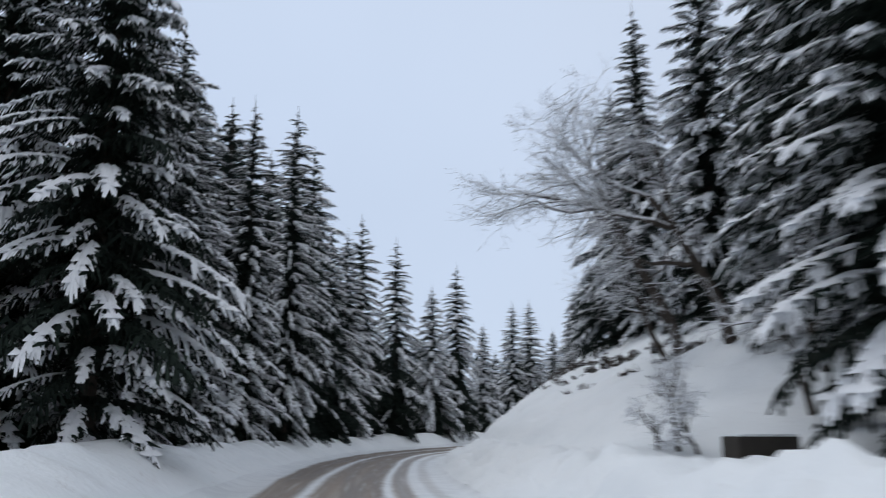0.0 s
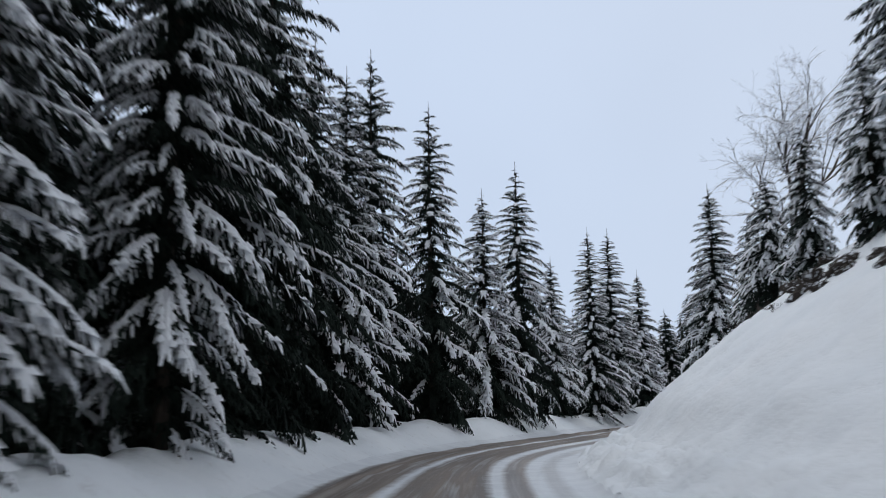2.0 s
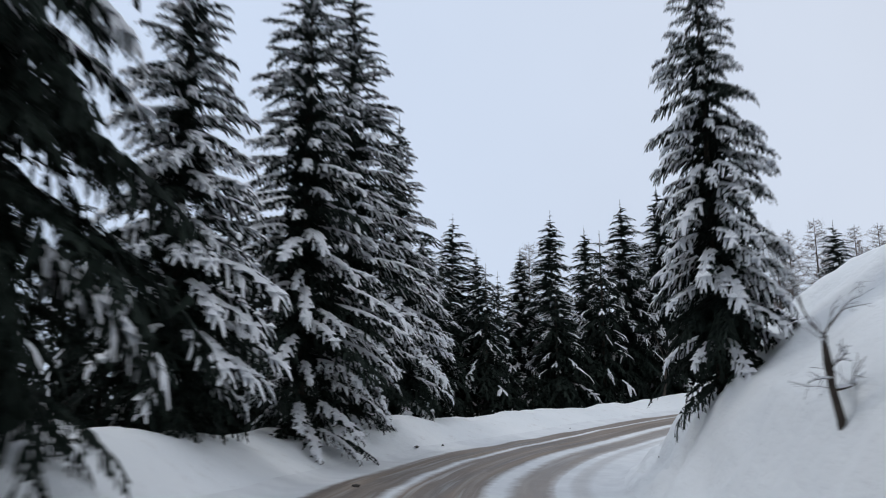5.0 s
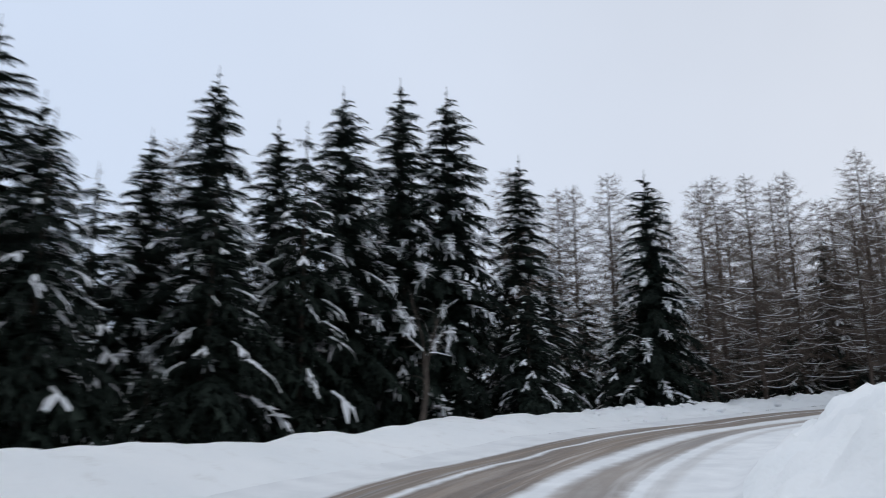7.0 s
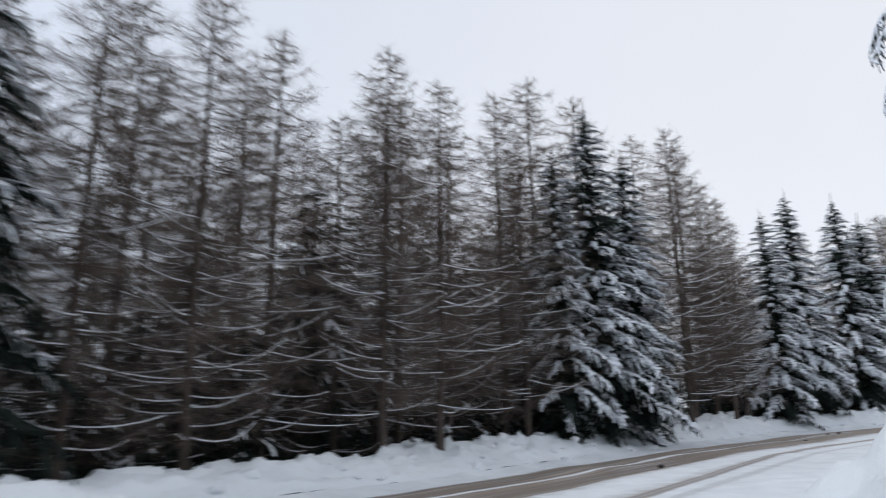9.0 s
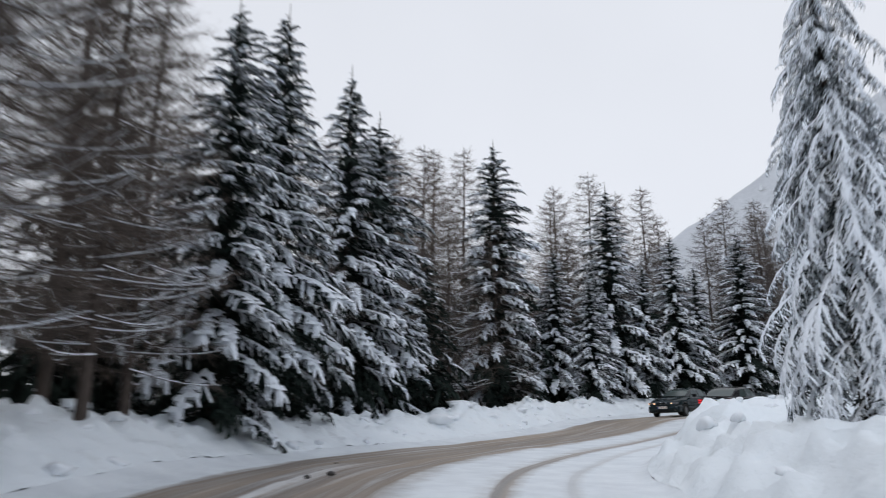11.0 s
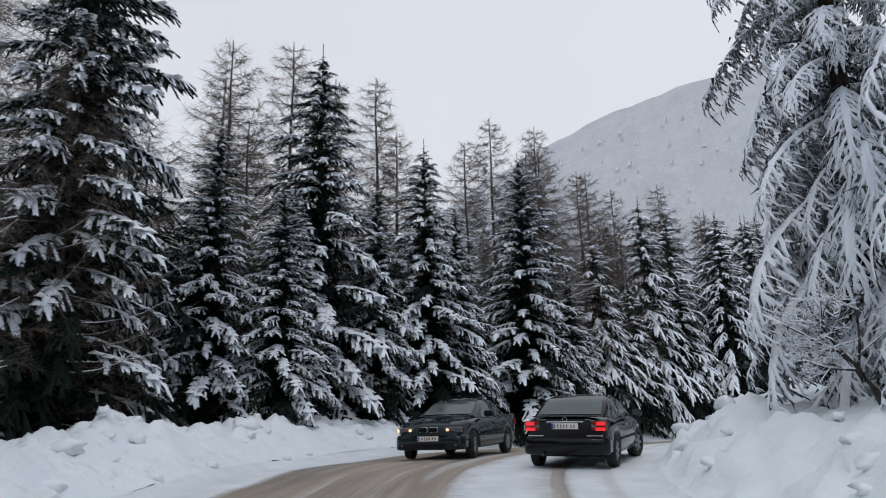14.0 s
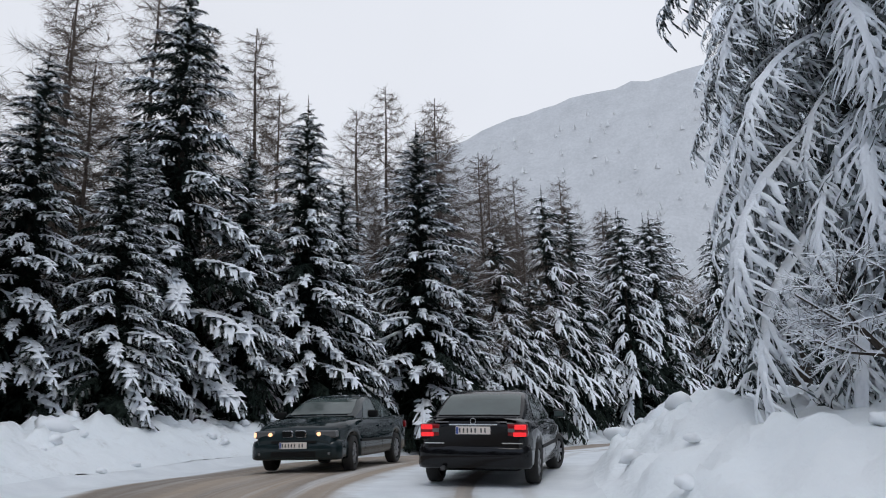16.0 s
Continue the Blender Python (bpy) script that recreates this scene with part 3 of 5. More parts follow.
FAR = spruce_kit(3, 12, 0.26, 0.045, 0.036, snow=0.9, segs=2, sag=0.40, fall=0.7, hang=2, core=24, core_size=0.2, start=0.35, stem=0.02)
BACK = spruce_kit(6, 8, 0.32, 0.065, 0.042, snow=0.5, segs=2, fall=0.6, hang=2, core=20, core_size=0.22, start=0.5)
BACK_DRY = spruce_kit(7, 6, 0.40, 0.085, 0.0, snow=0.0, segs=2, fall=0.6, hang=3, core=24, core_size=0.24)
FROST = spruce_kit(8, 34, 0.045, 0.010, 0.0074, snow=0.90, thick=1.3, sag=0.34, fall=1.0, start=0.02, first=0.05, hang=2, core=40, core_size=0.07, spread=(30, 80), stem=0.010, curl=0.5, arms=24, arm=0.12, arm_fingers=5, arm_reach=0.036)
RIME = spruce_kit(9, 22, 0.07, 0.013, 0.0115, snow=0.78, thick=1.2, sag=0.34, fall=0.9, start=0.02, first=0.06, hang=2, core=30, core_size=0.09, spread=(30, 76), stem=0.014, curl=0.5, arms=14, arm=0.16, arm_fingers=4, arm_reach=0.058)
SPRUCES = {}


def spruce_kind(key, *a, **k):
    SPRUCES[key] = [p for p in zip(("trunk", "crown", "snow_load"), spruce_meshes(*a, **k)) if p[1]]


NEAR_H, MID_H, FAR_H, BACK_H, FROST_H = 17.0, 14.0, 11.0, 11.0, 17.0
for q in range(2):
    spruce_kind(("near", q), 10 + q, NEAR_H, 3.3 + 0.2 * q, 38, 8, FINE, FINE_DRY, low=0.04, up=0.50, power=0.78, down=-0.22, shelter=0.12, snowless=0.10, deep=0.7)
for q in range(4):
    spruce_kind(("mid", q), 20 + q, MID_H, 2.9 + 0.12 * q, 34, 7, MID, MID_DRY, low=0.04, up=0.50, down=-0.24, power=0.80, shelter=0.25, snowless=0.05, deep=0.95)
for q in range(3):
    spruce_kind(("dim", q), 60 + q, MID_H, 3.05 + 0.15 * q, 34, 7, DIM, MID_DRY, low=0.04, up=0.45, down=-0.22, power=0.74, shelter=0.50, snowless=0.30, deep=0.95)
for q in range(3):
    spruce_kind(("far", q), 30 + q, FAR_H, 2.4 + 0.15 * q, 24, 7, FAR, BACK_DRY, up=0.5)
for q in range(3):
    spruce_kind(("back", q), 40 + q, BACK_H, 2.5 + 0.15 * q, 20, 6, BACK, BACK_DRY, snowless=0.5, shelter=0.6)
for q in range(2):
    spruce_kind(("frost", q), 50 + q, FROST_H, 3.5 + 0.3 * q, 27, 8, FROST, FROST, low=0.03, up=-0.20, down=-0.70, power=0.55, needles=FROSTED)
spruce_kind(("rime", 0), 55, FROST_H, 3.6, 25, 8, RIME, RIME, low=0.14, up=-0.20, down=-0.62, power=0.55, needles=FROSTED)
spruce_kind(("glaze", 0), 57, FROST_H, 3.6, 26, 8, RIME, RIME, low=0.05, up=-0.15, down=-0.62, power=0.60, needles=FROSTED)
for q in range(2):
    spruce_kind(("shade", q), 90 + q, 6.0, 1.9, 11, 5, BACK_DRY, BACK_DRY, low=0.06, power=0.6)
spruce_kind(("gloom", 0), 95, NEAR_H, 3.5, 30, 7, FINE, FINE_DRY, low=0.06, up=0.50, power=0.70, down=-0.40, shelter=0.44, snowless=0.24, deep=1.05)
HEIGHTS = {"shade": 6.0, "gloom": NEAR_H, "near": NEAR_H, "mid": MID_H, "dim": MID_H, "far": FAR_H, "back": BACK_H, "frost": FROST_H, "rime": FROST_H, "glaze": FROST_H}
USED = {}


def plant(kinds, size, q, x, y, h, wide=1.0, label="", name="spruce_tree", group="roadside spruces", turn=None, sink=0.15):
    """A tree of that kind at x, y with its tip h metres above the ground there."""
    full = HEIGHTS[size]
    z = ground_z(x, y) - sink
    sc = (h + sink) / (full * 1.01)
    w = sc ** 0.75 * wide
    turn = random.uniform(0, 360) if turn is None else turn
    m = pose(x, y, z, 0, 0, turn)
    key = (size, q)
    if key in USED:
        ob = copy_thing(USED[key], m)
    else:
        ob = make_tree(name, kinds[key], label)
        ob.matrix_basis = m
        USED[key] = ob
    ob.scale = (w, w, sc)
    if label:
        tagged(ob, label, "tree", group)
    return ob


SPRUCE_LABEL = "dark green spruce with thick snow on drooping boughs"


def spruces(size, rows, label=SPRUCE_LABEL):
    for i, row in enumerate(rows):
        x, y, tip = row[:3]
        q = i % len([k for k in SPRUCES if k[0] == size])
        plant(SPRUCES, size, q, x, y, tip - ground_z(x, y), (row[3] if len(row) > 3 else 1.0) , label)


# x, y, height of the tip (, width): the outer side of the first straight
spruces("near", [(-7.7, 19.0, 18, 1.05), (-11.0, 20.8, 19, 1.1), (-9.3, 26.0, 15), (-9.7, 31.5, 14.2), (-8.8, 38.5, 16.6, 0.85), (-8.0, 44.6, 17.4, 0.75), (7.6, 94.6, 15.4), (9.8, 98.4, 16.1)],
        "tall dark spruce with heavy snow on long sweeping boughs")
spruces("mid", [(-11.2, 30.6, 16.6), (-10.8, 37.3, 16.2), (-7.3, 65.1, 16.5), (-1.0, 79.0, 14.5),
                (4.2, 90.6, 12.5), (13.1, 103.4, 13.5)])
# round the bend
spruces("dim", [(21.2, 117.9, 13.6), (22.3, 117.0, 11.5), (17.5, 112.5, 11.0), (27.9, 118.5, 14.6), (26.5, 119.9, 12.5), (34.0, 120.0, 16.3), (31.5, 120.5, 14.4), (36.9, 120.1, 17.6),
                (38.5, 119.0, 17.4), (42.0, 118.3, 15.1), (48.0, 116.0, 15.3)])
spruces("mid", [(65.7, 106.5, 16.8, 0.8), (67.6, 105.2, 19.2), (69.5, 103.8, 18.0), (82.5, 95.8, 19.6), (85.8, 93.6, 21.8), (91.5, 89.3, 23.4)])
# along the upper road
spruces("near", [(104.6, 84.5, 25.0)])
spruces("mid", [(101.5, 77.0, 26.5, 1.25), (93.2, 87.4, 22.5, 1.20), (103.4, 71.8, 21.5, 1.00), (102.5, 70.0, 19.8, 1.00), (104.7, 66.7, 26.7, 1.15), (103.6, 65.0, 21.5, 0.94), (103.0, 63.1, 23.5, 1.03), (102.5, 57.8, 24.4, 1.17), (103.8, 60.5, 22.0, 0.94), (104.0, 68.4, 20.5, 1.00),
                (104.9, 73.6, 20.0, 1.00), (103.2, 53.6, 20.5, 0.94), (104.0, 75.0, 19.5, 1.00)])
spruces("far", [(104.5, 48.9, 22.1, 1.10), (105.4, 42.3, 27.3, 1.10), (104.5, 45.9, 21.5, 1.10), (106.5, 36.9, 27.8, 1.10), (104.4, 34.2, 28.1, 1.10), (105.0, 39.2, 23.1, 1.10), (105.0, 28.4, 29.5, 1.10), (101.8, 24.2, 29.3, 1.10),
                (99.2, 16.9, 27.8), (103.5, 31.4, 28.5, 1.10), (99.7, 20.6, 26.3, 1.10), (96.5, 13.8, 27.8), (109.2, 31.6, 31.0, 1.10), (108.1, 25.3, 31.5, 1.10), (110.2, 37.9, 28.4, 1.10), (107.3, 29.0, 30.4, 1.10), (105.2, 24.8, 30.6, 1.10), (104.5, 49.2, 23.4, 1.01)])
# the inner side of the first straight
spruces("mid", [(11.6, 76.2, 13.9), (13.7, 86.1, 11.6, 0.8), (16.5, 80.0, 12.5), (12.0, 55.0, 19.0), (9.6, 47.0, 20.5), (12.5, 40.0, 21.0), (11.0, 34.5, 22.0), (12.5, 28.0, 21.0), (11.5, 20.5, 19.0)],
        "snowy spruce on the steep bank above the road")
spruces("near", [(9.8, 41.5, 23.0, 0.85), (7.9, 14.2, 18.0, 1.1), (9.6, 21.5, 19.0, 1.0)], "tall snowy spruce on the bank above the road")
spruces("far", [(8.9, 52.0, 11.5), (9.3, 57.5, 11.0), (9.4, 61.5, 10.5), (10.2, 66.0, 9.8)], "small snowy spruce at the top of the cutting")
FROST_LABEL = "frosted spruce with white hanging boughs beside the road"
spruces("frost", [(86.4, 69.6, 27.0, 1.36), (83.0, 73.6, 26.0, 1.25)], FROST_LABEL)
spruces("rime", [(55.8, 97.0, 23.0, 1.15), (89.5, 61.0, 27.0, 1.15)], FROST_LABEL)
spruces("glaze", [(40.4, 99.8, 22.0, 1.1), (71.0, 88.6, 17.8, 0.8)], FROST_LABEL)
spruces("gloom", [(-10.6, 41.5, 17.0), (-8.8, 50.0, 20.5), (-11.5, 36.0, 19.0), (-8.4, 54.6, 19.5), (-7.8, 59.5, 15.5), (-6.4, 67.0, 18.1), (-3.9, 71.6, 17.2), (1.3, 82.7, 17.2)], "dense dark spruce with little snow in the forest shade")
spruces("dim", [(-12.2, 47.5, 20.0), (-13.0, 41.0, 20.0), (-11.8, 57.0, 20.0), (-10.5, 62.0, 19.0)], "dark spruce with little snow behind the roadside trees")
spruces("mid", [(91.5, 51.0, 27.0), (12.0, 23.5, 20.0), (10.8, 18.0, 19.0), (14.0, 25.5, 25.0), (14.5, 20.5, 24.0), (13.5, 31.0, 25.0), (-12.6, 25.5, 18.5)])


# ---------------------------------------------------------------- larches and bare broadleaf trees
def larch_meshes(seed, H=15.0, R=2.3):
    """Trunk, level boughs that curve up at their ends, and a haze of thin twigs."""
    rng = np.random.default_rng(seed)
    zs = np.linspace(-0.5, H, 10)
    bend = np.cumsum(rng.normal(0, 0.03, (10, 2)), axis=0)
    V, F = tube([(b[0], b[1], z) for b, z in zip(bend, zs)], [0.135 * (1 - 0.93 * max(z, 0) / H) ** 0.85 for z in zs], 7)
    trunk = mesh_of("trunk", V, F, LARCH_BARK, True)
    BV, BF, TV, SV, SF = [], [], [], [], []
    n = 150
    for i in range(n):
        q = 0.10 + 0.885 * (i / n) ** 0.95
        z0 = q * H
        c = np.array([np.interp(z0, zs, bend[:, 0]), np.interp(z0, zs, bend[:, 1]), z0])
        L = (R * min(1.0, ((1 - q) / 0.72) ** 0.62) * (0.8 + 0.2 * min(1, q / 0.3)) + 0.10) * rng.uniform(0.6, 1.12)
        a = i * 2.4 + rng.uniform(-0.5, 0.5)
        d = np.array([math.cos(a), math.sin(a), 0])
        lat = np.array([-d[1], d[0], 0])
        dip = rng.uniform(0.02, 0.24)
        rise, curl = rng.uniform(-0.16, 0.08) + 0.35 * max(0, q - 0.6), rng.uniform(0.05, 0.30)
        us = np.linspace(0, 1, 6)
        pts = [c + d * L * u + lat * 0.08 * L * math.sin(3 * u + a) + np.array([0, 0, L * (rise * u + curl * u * u * u - dip * u * (1 - u))]) for u in us]
        v, f = tube(pts, [0.0125 * (1 - 0.8 * u) * (1.25 - 0.6 * q) for u in us], 3)
        b0 = len(BV)
        BV.extend(v)
        BF.extend([tuple(x + b0 for x in g) for g in f])
        P = np.array(pts)
        for _ in range(int((17 + 54 * L) * min(1.0, 0.40 + 1.3 * q))):
            u = rng.uniform(0.10, 1.0)
            p = np.array([np.interp(u, us, P[:, k]) for k in range(3)])
            ln = rng.uniform(0.22, 0.95) * (0.45 + 0.55 * L / R)
            t = d * rng.uniform(0.1, 1.0) + lat * rng.uniform(-1.0, 1.0) + np.array([0, 0, rng.uniform(-1.0, 0.75)])
            t = t / np.linalg.norm(t) * ln
            w = np.cross(t, rng.normal(size=3))
            w = w / (np.linalg.norm(w) + 1e-6) * 0.0062
            TV.extend((p - w, p + w, p + t))
        if rng.random() < (0.40 if q < 0.5 else 0.10):
            s0 = len(SV)
            for u, p in zip(us, pts):
                w = 0.026 * (1 - 0.7 * u)
                SV.extend((p + lat * w, p + np.array([0, 0, 0.036 * (1 - 0.6 * u) + 0.012]), p - lat * w))
            for j in range(5):
                k = s0 + 3 * j
                SF.extend(((k, k + 1, k + 4, k + 3), (k + 1, k + 2, k + 5, k + 4)))
    TV = np.array(TV)
    return [("trunk", trunk), ("crown", mesh_of("crown", BV, BF, LARCH_BARK)), ("brushwood", mesh_of("brushwood", TV, np.arange(len(TV)).reshape(-1, 3), LARCH_TWIG)),
            ("snow_load", mesh_of("snow_load", SV, SF, BOUGH_SNOW))]


LARCHES = {("larch", q): larch_meshes(70 + q, 15.0, 2.35 + 0.15 * q) for q in range(5)}
HEIGHTS["larch"] = 15.0
LARCH_LABEL = "leafless brown larch with fine twigs and thin snow"


def larches(rows):
    for i, (x, y, tip) in enumerate(rows):
        plant(LARCHES, "larch", i % 5, x, y, tip - ground_z(x, y), 1.1, LARCH_LABEL, "larch_tree", "bare larches")


larches([(46.9, 120.3, 15.6), (47.9, 120.0, 15.9), (49.5, 119.0, 16.6), (52.5, 118.5, 16.3), (54.5, 116.2, 17.0), (56.0, 116.5, 16.0), (56.6, 113.4, 17.0), (58.5, 115.0, 17.2),
         (61.1, 111.5, 18.8), (62.2, 111.3, 17.6), (63.4, 110.0, 17.0), (65.6, 108.4, 19.2), (60.0, 112.6, 16.0), (72.0, 103.2, 20.0), (75.5, 101.0, 20.8), (79.0, 99.5, 20.3)])
larches([(53.0, 113.6, 16.0), (51.0, 115.0, 15.5), (57.8, 110.8, 15.5), (59.4, 109.6, 16.5), (64.4, 107.6, 16.5), (77.5, 99.0, 19.0), (80.0, 98.0, 18.5), (88.5, 92.5, 20.5),
         (98.5, 84.5, 24.5), (100.0, 82.0, 25.0), (96.0, 86.8, 23.0), (106.5, 78.3, 28.0), (107.2, 75.9, 28.8), (107.1, 69.0, 27.4), (108.5, 65.1, 29.5), (107.5, 63.4, 28.0)])
larches([(106.8, 61.7, 28.5), (107.9, 59.7, 26.9), (105.9, 57.1, 26.6), (104.5, 53.7, 28.1), (105.7, 52.8, 27.4), (106.4, 50.4, 25.8), (107.5, 49.3, 24.7), (107.9, 42.8, 27.4),
         (108.4, 72.7, 26.9), (109.5, 67.8, 27.2), (105.7, 44.4, 25.8), (107.3, 38.4, 28.0), (109.0, 32.7, 32.2), (107.2, 30.1, 30.3), (105.6, 24.7, 30.7), (107.0, 42.3, 28.7), (109.5, 79.8, 28.0), (103.0, 82.0, 25.5), (106.1, 55.1, 28.5), (105.7, 51.7, 27.9), (105.5, 48.2, 27.6), (106.8, 45.6, 28.7), (73.6, 101.4, 21.0), (66.9, 107.4, 20.5), (70.9, 105.6, 21.5)])


def bare_tree_meshes(seed, H, lean, levels=4, snow=0.8, spread=0.55):
    """A leafless broadleaf tree: forked limbs with snow along their tops."""
    rng = np.random.default_rng(seed)
    TV, TF, CV, CF, SV, SF = [], [], [], [], [], []

    def limb(p, d, L, r, level):
        pts, q, v = [p], p, d / np.linalg.norm(d)
        n = 4 if level < levels - 1 else 3
        for _ in range(n):
            v = v + rng.normal(0, 0.13, 3) + np.array([0, 0, -0.03 if level > 1 else 0.05])
            v /= np.linalg.norm(v)
            q = q + v * L / n
            pts.append(q)
        rad = [r * (1 - 0.45 * i / n) for i in range(n + 1)]
        a, b = tube(pts, rad, 6 if level == 0 else 4 if level == 1 else 3)
        WV, WF = (TV, TF) if level == 0 else (CV, CF)
        k = len(WV)
        WV.extend(a)
        WF.extend([tuple(x + k for x in g) for g in b])
        if level >= 1 and rng.random() < snow and abs(v[2]) < 0.9:
            lat = np.array([-v[1], v[0], 0])
            lat /= np.linalg.norm(lat) + 1e-6
            k = len(SV)
            for p_, r_ in zip(pts, rad):
                w = r_ * 0.8 + 0.004
                SV.extend((p_ + lat * w, p_ + np.array([0, 0, r_ + 0.008 + w * 0.5]), p_ - lat * w))
            for j in range(n):
                m = k + 3 * j
                SF.extend(((m, m + 1, m + 4, m + 3), (m + 1, m + 2, m + 5, m + 4)))
        if level < levels:
            for _ in range((5, 5, 5, 5, 4)[min(level, 4)]):
                i = rng.integers(1 if level else 2, n + 1)
                axis = v + rng.normal(0, spread, 3) + np.array([lean[0], lean[1], 0.15]) * 0.35
                limb(pts[i], axis, L * rng.uniform(0.42, 0.68), rad[i] * 0.55, level + 1)
    limb(np.array([0, 0, -0.3]), np.array([lean[0] * 0.6, lean[1] * 0.6, 1.0]), H * 0.5, H * 0.016 + 0.02, 0)
    return [("trunk", mesh_of("trunk", TV, TF, BUSH_BARK)), ("crown", mesh_of("crown", CV, CF, BUSH_BARK)), ("snow_load", mesh_of("snow_load", SV, SF, BOUGH_SNOW))]


def bare_tree(seed, x, y, H, lean, label, name="bare_tree", **k):
    ob = make_tree(name, bare_tree_meshes(seed, H, lean, **k), label, "tree" if H > 3 else "bush")
    ob.matrix_basis = pose(x, y, ground_z(x, y), 0, 0, 0)
    return ob


bare_tree(1, 7.7, 27.6, 12.0, (-0.6, 0.05), "leafless broadleaf tree with snowy twigs leaning over the road", spread=0.75, levels=5)
bare_tree(2, 8.0, 24.0, 10.0, (-0.45, -0.05), "leafless broadleaf tree with snowy twigs on the bank", spread=0.75, levels=5)
bare_tree(3, 13.2, 70.0, 15.0, (-0.3, -0.2), "pale leafless tree spreading above the cutting", levels=5)
bare_tree(10, 7.2, 27.2, 5.5, (-0.7, 0.0), "low leafless shrub with many snowy twigs on the bank", "bush", spread=0.9)
bare_tree(11, 7.0, 16.6, 4.0, (-0.3, 0.0), "dense leafless shrub with snowy twigs beside the road", "bush", spread=0.9)
bare_tree(12, 8.2, 18.6, 5.0, (-0.3, 0.0), "dense leafless shrub with snowy twigs beside the road", "bush", spread=0.9)
bare_tree(13, 85.9, 71.8, 3.0, (0.3, 0.2), "snow-covered shrub under the frosted spruce", "bush", spread=0.9, snow=1.0)
bare_tree(14, 87.2, 67.6, 3.2, (0.3, 0.2), "snow-covered shrub under the frosted spruce", "bush", spread=0.9, snow=1.0)
for seed, bx, by, bh in ((4, 4.6, 17.2, 2.4), (15, 4.9, 16.8, 1.9), (16, 4.3, 17.5, 1.7)):
    bare_tree(seed, bx, by, bh, (-0.3, 0.0), "small leafless bush in the roadside snow", "bush", levels=4, spread=0.95)
bare_tree(5, 11.2, 80.9, 2.6, (-0.3, 0.1), "snow-laden leafless bush at the foot of the slope", "bush", levels=3)
bare_tree(6, 23.2, 95.6, 2.3, (0.0, 0.1), "snow-laden leafless bush at the foot of the slope", "bush", levels=3)
bare_tree(7, 31.0, 112.2, 4.5, (0.5, 0.1), "thin leafless sapling in front of dark spruces", "sapling", levels=2, snow=0.3)
bare_tree(8, 86.8, 66.0, 2.6, (0.3, 0.1), "snow-covered bush under the frosted spruce", "bush", levels=3)
bare_tree(9, 84.8, 71.6, 2.4, (0.3, 0.1), "snow-covered bush under the frosted spruce", "bush", levels=3)


# ---------------------------------------------------------------- the forest behind the front trees
def forest():
    rng = np.random.default_rng(5)
    for row in range(3):
        s = (24.0, 17.0, 95.0)[row]
        while s < END_S - 2:
            s += rng.uniform(2.9, 4.4)
            wl = float(left_edge(s))
            gap = float(np.interp(s, (70, 88, 125, 140, 168, 178), (6.4, 9.0, 9.0, 6.0, 6.0, 6.0)))
            o = -(wl + gap + 2.8 * row + rng.uniform(-0.9, 0.9))
            x, y = (float(v) for v in along(s, o))
            share = float(np.interp(s, (118, 124, 150, 158, 178, 190), (0.0, 0.65, 0.60, 0.35, 0.3, 0.35)))
            if rng.random() < share:
                plant(LARCHES, "larch", int(rng.integers(5)), x, y, rng.uniform(10, 12.6), 1.1, LARCH_LABEL, "larch_tree", "bare larches")
            else:
                lo, hi = (9.5, 13.0) if s < 80 else (8.5, 11.5) if s < 124 else (6.5, 9.5) if s < 165 else (7.5, 10.5)
                plant(SPRUCES, "back", int(rng.integers(3)), x, y, rng.uniform(lo, hi), 1.1, "dark spruce deep in the forest with some snow", group="forest spruces")


def understory():
    """Young spruces between the larches, close behind the bank."""
    rng = np.random.default_rng(15)
    s = 124.0
    while s < 172:
        s += rng.uniform(0.8, 1.5)
        o = -(float(left_edge(s)) + rng.uniform(4.4, 7.5))
        x, y = (float(v) for v in along(s, o))
        plant(SPRUCES, "back", int(rng.integers(3)), x, y, rng.uniform(2.8, 6.6), 1.2, "young dark spruce with patchy snow under the larches", group="young spruces")


def shaded_saplings():
    """Snowless young spruces in the dark behind the outer bank of the first straight and the bend."""
    rng = np.random.default_rng(19)
    s = 16.0
    while s < 122:
        s += rng.uniform(1.5, 2.4)
        o = -(float(left_edge(s)) + float(np.interp(s, (70, 88), (5.4, 8.5))) + rng.uniform(0.0, 2.2))
        x, y = (float(v) for v in along(s, o))
        plant(SPRUCES, "shade", int(rng.integers(2)), x, y, rng.uniform(3.0, 5.5), 1.2, "young spruce without snow in the forest shade", group="shaded saplings")


forest()
understory()
shaded_saplings()


# ---------------------------------------------------------------- snow clods, stones, the block by the road
def lump_mesh(name, seed, mat, flat=0.75, rough=0.28, cuts=2):
    bm = bmesh.new()
    bmesh.ops.create_icosphere(bm, subdivisions=cuts, radius=1.0)
    for v in bm.verts:
        p = v.co * 1.3 + Vector((seed * 7.1, seed * 3.3, 0))
        v.co *= 1 + rough * noise.noise(p) + 0.5 * rough * noise.noise(p * 2.7)
        v.co.z *= flat
    me = bpy.data.meshes.new(name)
    bm.to_mesh(me)
    bm.free()
    for f in me.polygons:
        f.use_smooth = True
    me.materials.append(mat)
    return me


CRUMB = simple("snow_crumbs", (0.86, 0.88, 0.90), 0.7, vary=0.04, scale=2.0)


